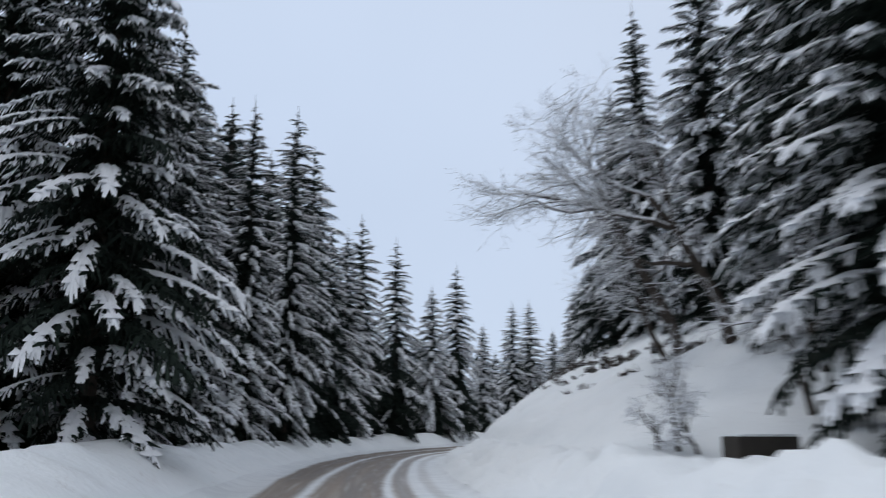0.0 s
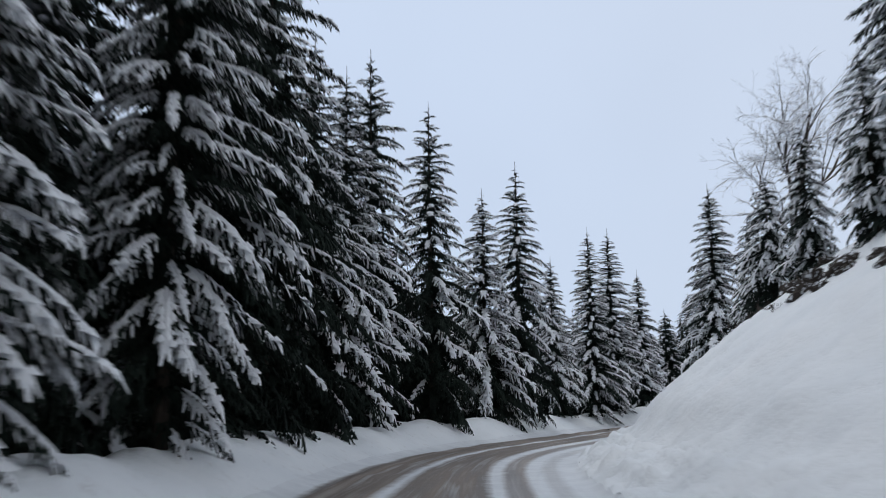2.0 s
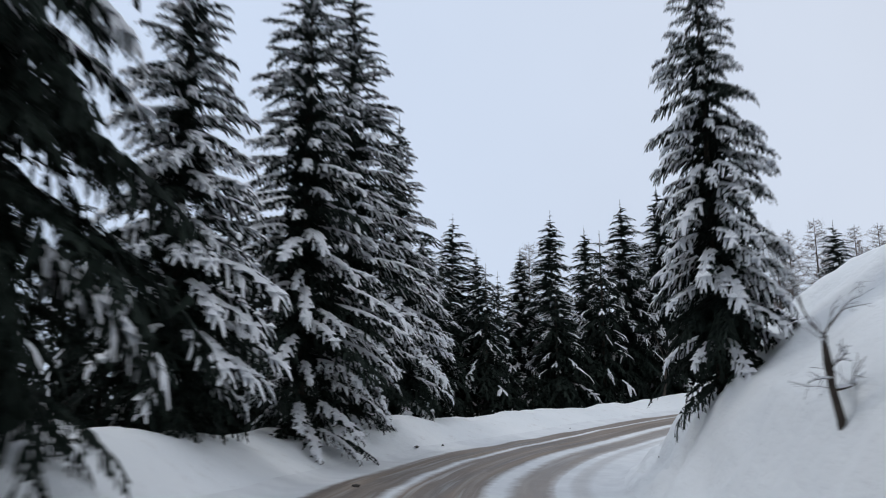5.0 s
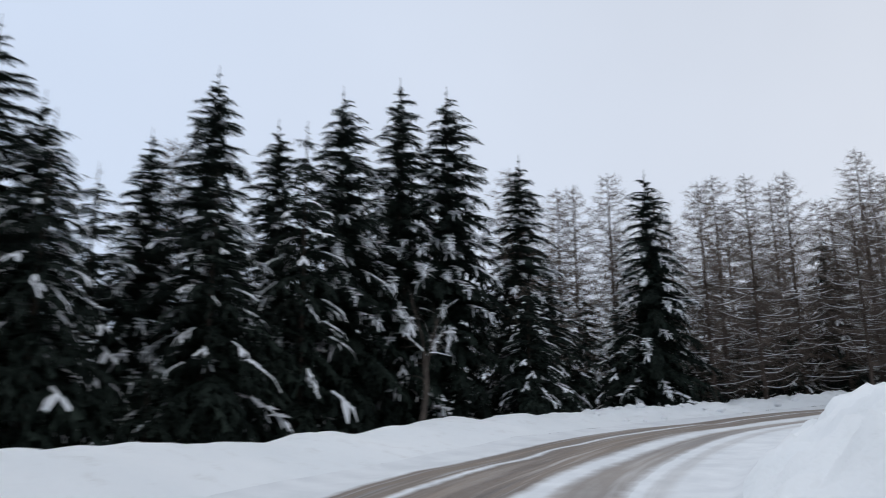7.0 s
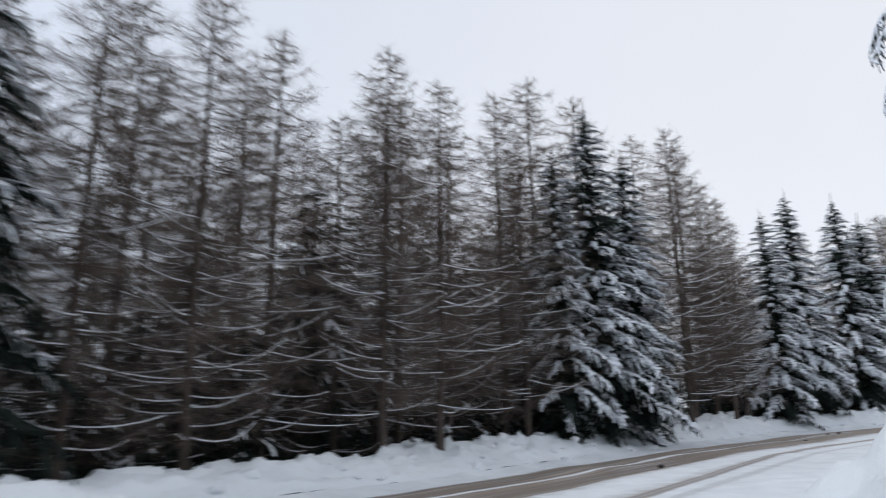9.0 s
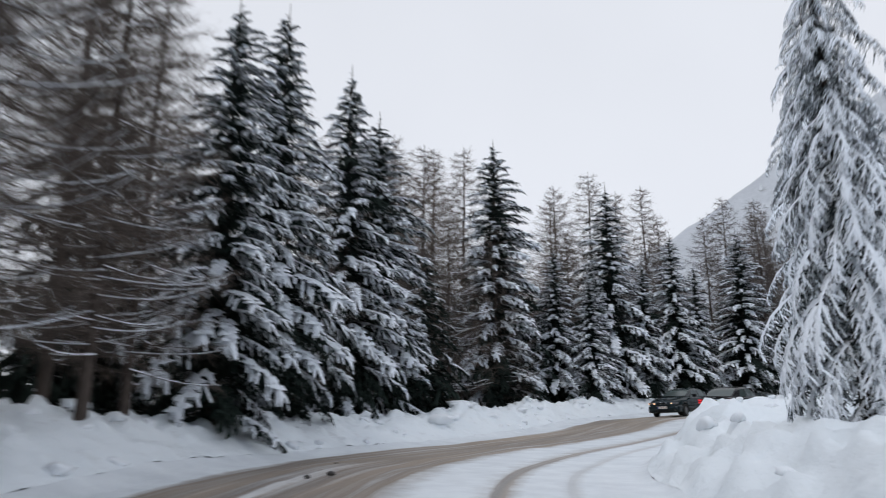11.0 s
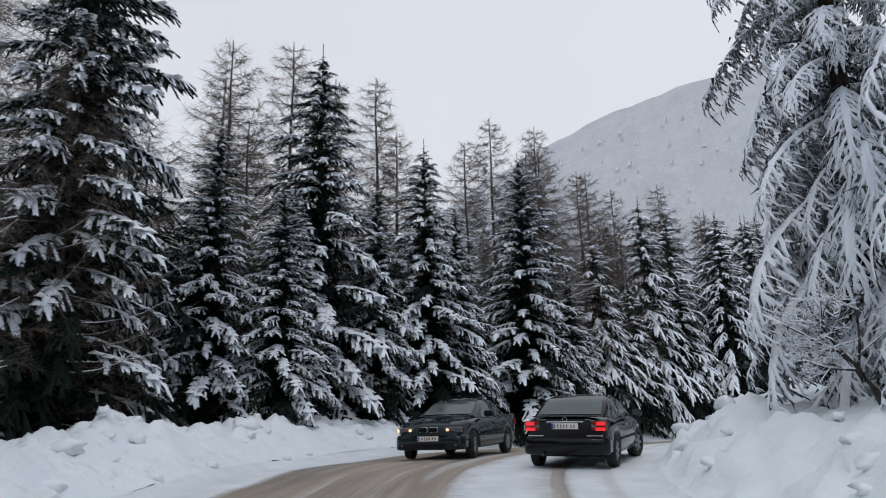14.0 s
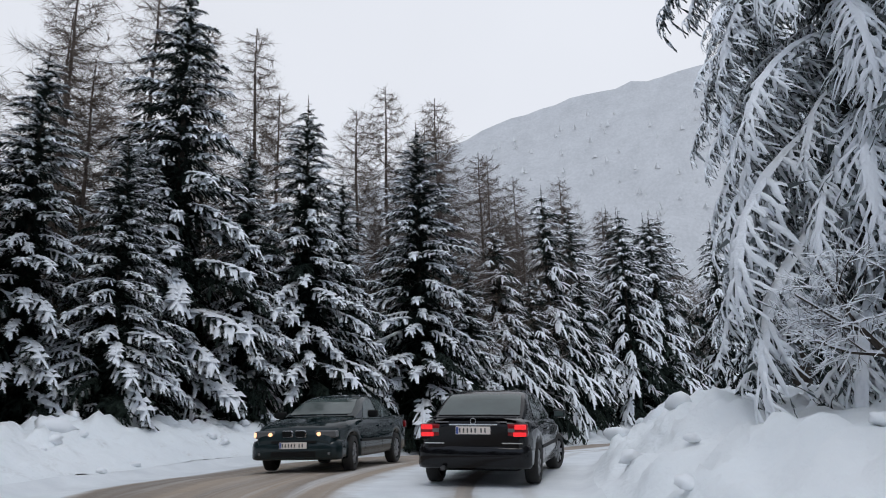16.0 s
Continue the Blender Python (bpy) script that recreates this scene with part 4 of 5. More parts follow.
def scatter_clods():
    rng = np.random.default_rng(9)
    clods = [lump_mesh("snow_clod", i, CRUMB, 0.72, 0.62) for i in range(6)]
    for i in range(290):
        s = rng.uniform(126, 214) if i < 220 else rng.uniform(160, 205)
        left = i < 220
        wl = float(left_edge(s))
        o = -(wl + rng.uniform(0.5, 3.0) ** 1.0) if left else float(right_edge(s)) + rng.uniform(0.6, 3.0)
        r = rng.uniform(0.05, 0.13) if rng.random() < 0.8 else rng.uniform(0.13, 0.19)
        x, y = (float(v) for v in along(s, o))
        ob = new("snow_clod", clods[i % 6])
        ob.matrix_basis = pose(x, y, ground_z(x, y) + r * 0.1, rng.uniform(-20, 20), rng.uniform(-20, 20), rng.uniform(0, 360))
        ob.scale = (r * rng.uniform(0.9, 1.5), r, r)
        tagged(ob, "rounded clod of ploughed snow on the bank", "snow clod", "snow clods")
    for x, y, r in ((95.4, 81.9, 0.52), (96.2, 80.8, 0.34), (93.2, 83.6, 0.32), (98.6, 77.4, 0.28), (100.3, 72.6, 0.30), (90.2, 86.0, 0.30)):
        ob = new("snow_block", clods[int(rng.integers(6))])
        ob.matrix_basis = pose(x, y, ground_z(x, y) + r * 0.3, 0, 0, rng.uniform(0, 360))
        ob.scale = (r * 1.5, r, r * 0.9)
        tagged(ob, "large block of grey-white ploughed snow on the bank", "snow block", "snow blocks")
    stone = [lump_mesh("stone", i, simple("dark_stone", (0.07, 0.065, 0.06), 0.8, vary=0.4), 0.6, 0.4, 1) for i in range(2)]
    for i in range(16):
        s, o = rng.uniform(20, 200), rng.uniform(-4.6, -3.0) if i % 3 else rng.uniform(2.3, 3.2)
        r = rng.uniform(0.03, 0.075)
        x, y = (float(v) for v in along(s, o))
        ob = new("stone", stone[i % 2])
        ob.matrix_basis = pose(x, y, ground_z(x, y) + r * 0.2, 0, 0, rng.uniform(0, 360))
        ob.scale = (r * 1.4, r, r)
        tagged(ob, "small dark stone or ice lump at the road edge", "stone", "roadside stones")


scatter_clods()


def slope_tufts():
    """Dark roots and dry stalks that stick out of the snowy cutting."""
    rng = np.random.default_rng(12)
    TV = []
    for _ in range(70):
        s, o = rng.uniform(18, 84), rng.uniform(7.5, 11.5)
        x, y = along(s, o)
        c = np.array([float(x), float(y), float(height(np.array([s]), np.array([o]))[0])])
        for _ in range(14):
            d = rng.normal(0, 0.5, 3) + np.array([-0.2, 0, 0.5])
            d *= rng.uniform(0.12, 0.38) / np.linalg.norm(d)
            b = rng.normal(0, 0.12, 3) * (1, 1, 0.2)
            w = rng.normal(0, 0.025, 3)
            TV.extend((c + b - w, c + b + w, c + b + d))
    TV = np.array(TV)
    tagged(new("dry_stalks", mesh_of("dry_stalks", TV, np.arange(len(TV)).reshape(-1, 3), BUSH_BARK)), "dark dry stalks and roots sticking out of the snow", "dry stalks", kind="stuff")


slope_tufts()


def slope_rocks():
    """Dark rock showing through the snow along the upper edge of the cutting."""
    rng = np.random.default_rng(23)
    k = Mat("dark_cutting_rock", 0.85)
    k.b.inputs["Specular IOR Level"].default_value = 0.2
    face = k.mix(k.noise(3, 6), (0.022, 0.018, 0.015), (0.085, 0.070, 0.058))
    k.colour(k.mix(k.span(k.noise(2.2, 5), 0.54, 0.62), face, (0.80, 0.83, 0.87))).bump(k.noise(7, 6), 0.8, 0.05)
    rocks = [lump_mesh("rock", 30 + i, k.m, 0.8, 0.75) for i in range(5)]
    for i in range(80):
        s = rng.uniform(27, 58)
        o = float(np.interp(s, (27, 40, 58), (10.2, 9.6, 9.0))) + rng.normal(0, 0.45)
        r = rng.uniform(0.08, 0.26)
        x, y = (float(v) for v in along(s, o))
        ob = new("rock", rocks[i % 5])
        ob.matrix_basis = pose(x, y, ground_z(x, y) - r * 0.15, rng.uniform(-40, 40), rng.uniform(-40, 40), rng.uniform(0, 360))
        ob.scale = (r * rng.uniform(0.8, 1.9), r, r * rng.uniform(0.6, 1.2))
        tagged(ob, "dark rock half covered by snow on the cutting", "rock", "cutting rocks")


slope_rocks()


# ---------------------------------------------------------------- the block by the road
def part(name, bm, mat, parent, label="", smooth=False):
    me = bpy.data.meshes.new(name)
    bmesh.ops.recalc_face_normals(bm, faces=bm.faces)
    bm.to_mesh(me)
    bm.free()
    for f in me.polygons:
        f.use_smooth = smooth
    me.materials.append(mat)
    ob = new(name, me)
    ob.parent = parent
    if label:
        tagged(ob, label)
    return ob


def mesh_part(name, V, F, mat, parent, label="", smooth=True):
    ob = new(name, mesh_of(name, V, F, mat, smooth))
    ob.parent = parent
    if label:
        tagged(ob, label)
    return ob


def box_bm(cx, cy, cz, sx, sy, sz, bevel=0.0, segments=2):
    bm = bmesh.new()
    bmesh.ops.create_cube(bm, size=1.0)
    for v in bm.verts:
        v.co = Vector((cx + v.co.x * sx, cy + v.co.y * sy, cz + v.co.z * sz))
    if bevel:
        bmesh.ops.bevel(bm, geom=list(bm.edges), offset=bevel, segments=segments, affect="EDGES", profile=0.6)
    return bm


def stone_block():
    x, y = 5.5, 15.4
    root = tagged(new("stone_block"), "dark weathered roadside block with a snow cap", "block")
    root.matrix_basis = pose(x, y, ground_z(x, y) - 0.15, 0, 0, 12)
    k = Mat("weathered_concrete", 0.85)
    k.colour(k.mix(k.noise(4, 6), (0.014, 0.012, 0.010), (0.050, 0.042, 0.034))).bump(k.noise(18, 5), 0.5, 0.02)
    part("body", box_bm(0, 0, 0.28, 1.15, 0.6, 0.56, 0.03), k.m, root)
    bm = box_bm(0, 0, 0.575, 1.12, 0.58, 0.05, 0.02, 3)
    part("snow_cap", bm, BANK, root, "white snow cap", True)


stone_block()


# ---------------------------------------------------------------- cars
def paint(name, c):
    k = Mat(name, 0.22)
    d = k.span(k.math("ADD", k.noise(1.6, 5), k.math("MULTIPLY", k.noise(9, 4), 0.4)), 0.60, 1.0, 0.0, 0.10)
    sep = k.n("SeparateXYZ")
    k.l(k.coords(), sep.inputs[0])
    low = k.span(k.math("ADD", sep.outputs[2], k.math("MULTIPLY", k.noise(6, 4), 0.3)), 0.62, 0.22, 0.0, 0.30)
    k.colour(k.mix(k.math("MAXIMUM", d, low), c, (0.016, 0.0155, 0.015)))
    k.rough(k.math("ADD", k.math("MULTIPLY", k.math("MAXIMUM", d, low), 0.5), 0.06))
    k.b.inputs["Specular IOR Level"].default_value = 0.30
    k.b.inputs["Coat Weight"].default_value = 0.0
    k.b.inputs["Coat Roughness"].default_value = 0.12
    return k.m


BLACK_PAINT = paint("black_car_paint", (0.004, 0.004, 0.005))
GREEN_PAINT = paint("dark_green_car_paint", (0.011, 0.020, 0.022))
CAR_GLASS = simple("car_glass", (0.062, 0.082, 0.078), 0.06, vary=0.35, scale=2.5)
CAR_GLASS.node_tree.nodes["Principled BSDF"].inputs["Specular IOR Level"].default_value = 0.5
RUBBER = simple("tyre_rubber", (0.018, 0.017, 0.016), 0.85, vary=0.4)
ALLOY = simple("alloy", (0.26, 0.26, 0.265), 0.45, 1.0)
CHROME = simple("chrome", (0.75, 0.75, 0.76), 0.15, 1.0)
TRIM = simple("black_plastic", (0.008, 0.008, 0.008), 0.6)
TRIM.node_tree.nodes["Principled BSDF"].inputs["Specular IOR Level"].default_value = 0.15
# white plates; the warm light falling on them is tinted into this colour
PLATE = simple("warm_lit_plate_white", (0.74, 0.66, 0.60), 0.4, vary=0.06)
PLATE_BAR = simple("plate_print", (0.03, 0.03, 0.03), 0.5)
LAMP_CLEAR = simple("lamp_clear", (0.10, 0.10, 0.10), 0.10)


def lit(name, c, e, strength, rough=0.2):
    k = Mat(name, rough)
    k.colour(c)
    k.b.inputs["Emission Color"].default_value = (*e, 1)
    k.b.inputs["Emission Strength"].default_value = strength
    return k.m


RED_LENS = simple("red_lens", (0.20, 0.006, 0.008), 0.15)
BRAKE_LIT = lit("brake_light_lit", (0.6, 0.02, 0.01), (1.0, 0.03, 0.05), 0.6)
HEAD_LIT = lit("headlight_lit", (0.9, 0.7, 0.5), (1.0, 0.50, 0.24), 1.3)


def loft(name, rows, mat, parent, label="", close=False):
    """Rows of points along the car, mirrored over y; smooth shell."""
    A = np.array(rows, float)
    B = A[:, ::-1].copy()
    B[..., 1] *= -1
    A = np.concatenate([A, B[:, 1:]], axis=1) if np.allclose(A[:, -1, 1], 0) else np.concatenate([A, B], axis=1)
    n, m = A.shape[:2]
    idx = np.arange(n * m).reshape(n, m)
    F = np.stack([idx[:-1, :-1], idx[1:, :-1], idx[1:, 1:], idx[:-1, 1:]], -1).reshape(-1, 4)
    V = A.reshape(-1, 3)
    ob = mesh_part(name, V, F, mat, parent, label)
    return ob


def sedan(name, label, pt, shape):
    """A parked car; x runs from its tail (0) to its nose, y to its left, z up."""
    L, W, H = shape["size"]
    rear, front, wr = shape["axles"][0], shape["axles"][1], shape["wheel"]
    hw = W / 2
    root = tagged(new(name), label, "car")
    xs = np.unique(np.concatenate([np.linspace(0, L, 80), [0.02, 0.05, 0.09, L - 0.02, L - 0.05, L - 0.1]]))
    top = lambda x: np.interp(x, *shape["deck"])
    sh = lambda x: np.interp(x, *shape["shoulder"])
    plan = lambda x: hw * np.interp(x, *shape["plan"])
    rows = []
    for x in xs:
        low = float(np.interp(x, (0, 0.08, 0.5, L - 0.6, L - 0.1, L), (0.36, 0.27, 0.22, 0.20, 0.22, 0.34)))
        arch = 0.0
        for xc in (rear, front):
            d = abs(x - xc)
            if d < wr + 0.055:
                arch = max(arch, wr + math.sqrt((wr + 0.055) ** 2 - d * d))
        w, s_, t_ = plan(x), sh(x), top(x)
        zl = min(max(low + 0.05, arch), s_ - 0.10)
        rows.append([(x, 0, low), (x, w * 0.62, low), (x, w * 0.70, max(low, min(arch, s_ - 0.14))), (x, w * 0.985, zl), (x, w, zl + (s_ - zl) * 0.30), (x, w * 0.995, zl + (s_ - zl) * 0.62),
                     (x, w * 0.965, s_ - 0.045), (x, w * 0.93, s_), (x, w * 0.80, s_ + (t_ - s_) * 0.62), (x, w * 0.45, t_ - 0.004), (x, 0, t_)])
    loft("body", rows, pt, root)
    for end, x, sgn in (("rear", xs[0], -1), ("front", xs[-1], 1)):
        r = rows[0] if sgn < 0 else rows[-1]
        V = [(p[0], p[1], p[2]) for p in r] + [(p[0], -p[1], p[2]) for p in r]
        k = len(r)
        F = [(i, i + 1, k + i + 1, k + i) for i in range(k - 1)]
        mesh_part(end + "_panel", V, F, pt, root, smooth=False)
    # cabin
    cx = shape["cabin"]                      # x, z of rear glass foot, roof rear, roof top, roof front, windscreen foot
    roof_w, belt_w = shape["roof_w"], shape["belt_w"]
    prof_x = np.concatenate([np.linspace(cx[i][0], cx[i + 1][0], 9)[:-1] for i in range(4)] + [[cx[4][0]]])

    def crown(x):
        z = np.interp(x, [c[0] for c in cx], [c[1] for c in cx])
        for c0 in (cx[1], cx[3]):                       # rounded roof ends
            d = abs(x - c0[0])
            if d < 0.22:
                z -= 0.035 * (1 - d / 0.22) ** 2
        return z
    mid = (cx[1][0] + cx[3][0]) / 2

    def flank(x, t, out=0.0):
        """A point of the cabin's side at x, t from the belt (0) to the roof rail (1)."""
        b, z = sh(x) - 0.01, crown(x)
        f = max(0.0, min(1.0, (z - b) / (H - b)))
        wb = belt_w * float(np.interp(x, (cx[0][0], mid, cx[4][0]), (0.90, 1.0, 0.93)))
        wt = wb + (roof_w - wb) * f
        return (x, wb + (wt - wb) * t + out, b + (z - 0.045 * f - b) * t)
    crows = []
    for x in prof_x:
        z = crown(x)
        e = flank(x, 1.0)
        crows.append([flank(x, 0.0), flank(x, 0.5), e, (x, e[1] * 0.90, e[2] + (z - e[2]) * 0.62), (x, e[1] * 0.55, e[2] + (z - e[2]) * 0.93), (x, 0, z)])
    loft("cabin", crows, pt, root)

    def pane(pname, x0, x1, t0, t1, side, plabel=""):
        V, F = [], []
        nx = 7
        for i in range(nx):
            for j in range(4):
                u = i / (nx - 1)
                t = t0 + (t1 - t0) * j / 3
                a, b = x0[0] + (x0[1] - x0[0]) * t, x1[0] + (x1[1] - x1[0]) * t
                p = flank(a + (b - a) * u, t, 0.007)
                V.append((p[0], p[1] * side, p[2]))
        for i in range(nx - 1):
            for j in range(3):
                k = i * 4 + j
                F.append((k, k + 4, k + 5, k + 1))
        return mesh_part(pname, V, F, CAR_GLASS, root, plabel)
    for side in (1, -1):
        for x0, x1 in shape["panes"]:
            pane("side_window", x0, x1, 0.10, 0.88, side)

    def screen(pname, xa, xb, lift):
        V, F = [], []
        for i in range(7):
            x = xa + (xb - xa) * i / 6
            z = crown(x)
            e = flank(x, 1.0)
            for j in range(9):
                v = -1 + 2 * j / 8
                y = e[1] * 0.90 * v
                zz = z + (e[2] + (z - e[2]) * 0.62 - z) * abs(v) ** 2.2
                V.append((x - lift * 0.5, y, zz + abs(lift)))
        for i in range(6):
            for j in range(8):
                k = i * 9 + j
                F.append((k, k + 9, k + 10, k + 1))
        mesh_part(pname, V, F, CAR_GLASS, root)
    screen("rear_window", cx[0][0] + 0.06, cx[1][0] - 0.04, 0.009)
    screen("windscreen", cx[4][0] - 0.07, cx[3][0] + 0.04, 0.009)
    # wheels
    for xc in (rear, front):
        for side in (1, -1):
            wheel = new("wheel")
            wheel.parent = root
            wheel.location = (xc, side * (hw - 0.10), wr)
            if xc == front:
                wheel.rotation_euler[2] = radians(shape.get("steer", 0))
            ring = [(wr - 0.10, -0.09), (wr - 0.035, -0.105), (wr - 0.008, -0.09), (wr, -0.05), (wr, 0.05), (wr - 0.008, 0.09), (wr - 0.035, 0.105), (wr - 0.10, 0.09)]
            n = 28
            V = [(r * math.cos(a), y, r * math.sin(a)) for a in np.arange(n) * 2 * math.pi / n for r, y in ring]
            F = [(i * 8 + j, ((i + 1) % n) * 8 + j, ((i + 1) % n) * 8 + j + 1, i * 8 + j + 1) for i in range(n) for j in range(7)]
            mesh_part("tyre", V, F, RUBBER, wheel)
            rim = bmesh.new()
            for q in range(shape["spokes"]):
                a = q * 2 * math.pi / shape["spokes"]
                bm2 = bmesh.ops.create_cube(rim, size=1.0)
                for v in bm2["verts"]:
                    x, y, z = v.co.x * (wr - 0.12) * 0.98 + (wr - 0.12) * 0.5, v.co.y * 0.03 + side * 0.072, v.co.z * (0.05 if v.co.x < 0 else 0.075)
                    v.co = Vector((x * math.cos(a) - z * math.sin(a), y, x * math.sin(a) + z * math.cos(a)))
            bmesh.ops.create_cone(rim, segments=16, radius1=0.06, radius2=0.05, depth=0.05, cap_ends=True,
                                  matrix=Matrix.Translation((0, side * 0.075, 0)) @ Matrix.Rotation(math.pi / 2, 4, "X"))
            part("rim", rim, ALLOY, wheel)
            disc = bmesh.new()
            bmesh.ops.create_cone(disc, segments=24, radius1=wr - 0.09, radius2=wr - 0.09, depth=0.05, cap_ends=True, matrix=Matrix.Rotation(math.pi / 2, 4, "X"))
            part("hub", disc, TRIM, wheel)
    # wheel wells, underbody
    part("underbody", box_bm(L / 2, 0, 0.33, L * 0.86, W * 0.74, 0.22, 0.05), TRIM, root)
    for side in (1, -1):
        xm, zm = shape["mirror"]
        m = part("door_mirror", box_bm(xm, side * (belt_w + 0.16), zm, 0.13, 0.21, 0.14, 0.045, 3), pt if shape["painted_mirror"] else TRIM, root, smooth=True)
        part("mirror_glass", box_bm(xm - 0.071, side * (belt_w + 0.165), zm, 0.006, 0.165, 0.10, 0.02), CAR_GLASS, m)
        for xd in shape["doors"]:
            bm = bmesh.new()
            vs = []
            for t in np.linspace(0, 1, 7):
                z = 0.36 + (sh(xd) - 0.05 - 0.36) * t
                vs.append([bm.verts.new((xd + dx, side * (plan(xd) * (0.992 + 0.008 * math.sin(3.1 * t)) - 0.012 * (t > 0.9) + 0.004), z)) for dx in (-0.005, 0.005)])
            for a, b in zip(vs, vs[1:]):
                bm.faces.new((a[0], a[1], b[1], b[0]))
            part("door_seam", bm, TRIM, root)
        for xh in shape["handles"]:
            part("door_handle", box_bm(xh, side * (plan(xh) * 0.985 + 0.012), sh(xh) - 0.13, 0.20, 0.03, 0.028, 0.01), pt, root)
        bm = box_bm((rear + front) / 2, side * (hw + 0.004), 0.53, front - rear - 2 * wr - 0.10, 0.018, 0.05, 0.007)
        part("side_moulding", bm, TRIM, root)
    return root


def bumper(name, parent, mat, x0, way, half, z0, z1, wrap):
    """A bumper that bows round the corner of the car; x0: its foremost point, way: 1 front, -1 rear, wrap: its reach along the sides."""
    V, F = [], []
    prof = ((0.10, 0.0), (0.03, 0.04), (0.0, 0.16), (0.0, 0.62), (0.012, 0.80), (0.05, 0.93), (0.12, 1.0))
    n = 25
    for i in range(n):
        v = -1 + 2 * i / (n - 1)
        a = abs(v)
        y = half * math.copysign(min(1.0, a / 0.72) ** 0.96 if a < 0.72 else 1.0, v)
        back = 0.05 * min(1.0, a / 0.72) ** 2.5 if a < 0.55 else 0.05 * (0.55 / 0.72) ** 2.5 + wrap * ((a - 0.55) / 0.45) ** 1.7
        for inset, t in prof:
            side = math.copysign(min(1.0, max(0.0, (a - 0.55) / 0.3)), v)
            V.append((x0 - way * (back + inset * (1 - abs(side) * 0.7)), y - side * inset * 0.7, z0 + (z1 - z0) * t))
    m = len(prof)
    for i in range(n - 1):
        for j in range(m - 1):
            k = i * m + j
            F.append((k, k + m, k + m + 1, k + 1) if way < 0 else (k, k + 1, k + m + 1, k + m))
    return mesh_part(name, V, F, mat, parent)


def plate(parent, x, z, facing, w=0.52, h=0.112, bars=7):
    """A number plate with its print as plain bars. facing: -1 rear, 1 front."""
    p = part("number_plate", box_bm(x + facing * 0.006, 0, z, 0.012, w, h, 0.004, 1), PLATE, parent, "white number plate")
    part("plate_band", box_bm(x + facing * 0.0145, facing * (-w / 2 + 0.025), z, 0.004, 0.035, h * 0.86), simple("plate_blue", (0.05, 0.09, 0.30), 0.4), p)
    gap = w * 0.78 / bars
    for i in range(bars):
        y = -w * 0.33 + gap * i + (0.02 if i > 1 else -0.01)
        part("plate_mark", box_bm(x + facing * 0.0145, y * -facing, z, 0.004, gap * 0.36, h * 0.55), PLATE_BAR, p)


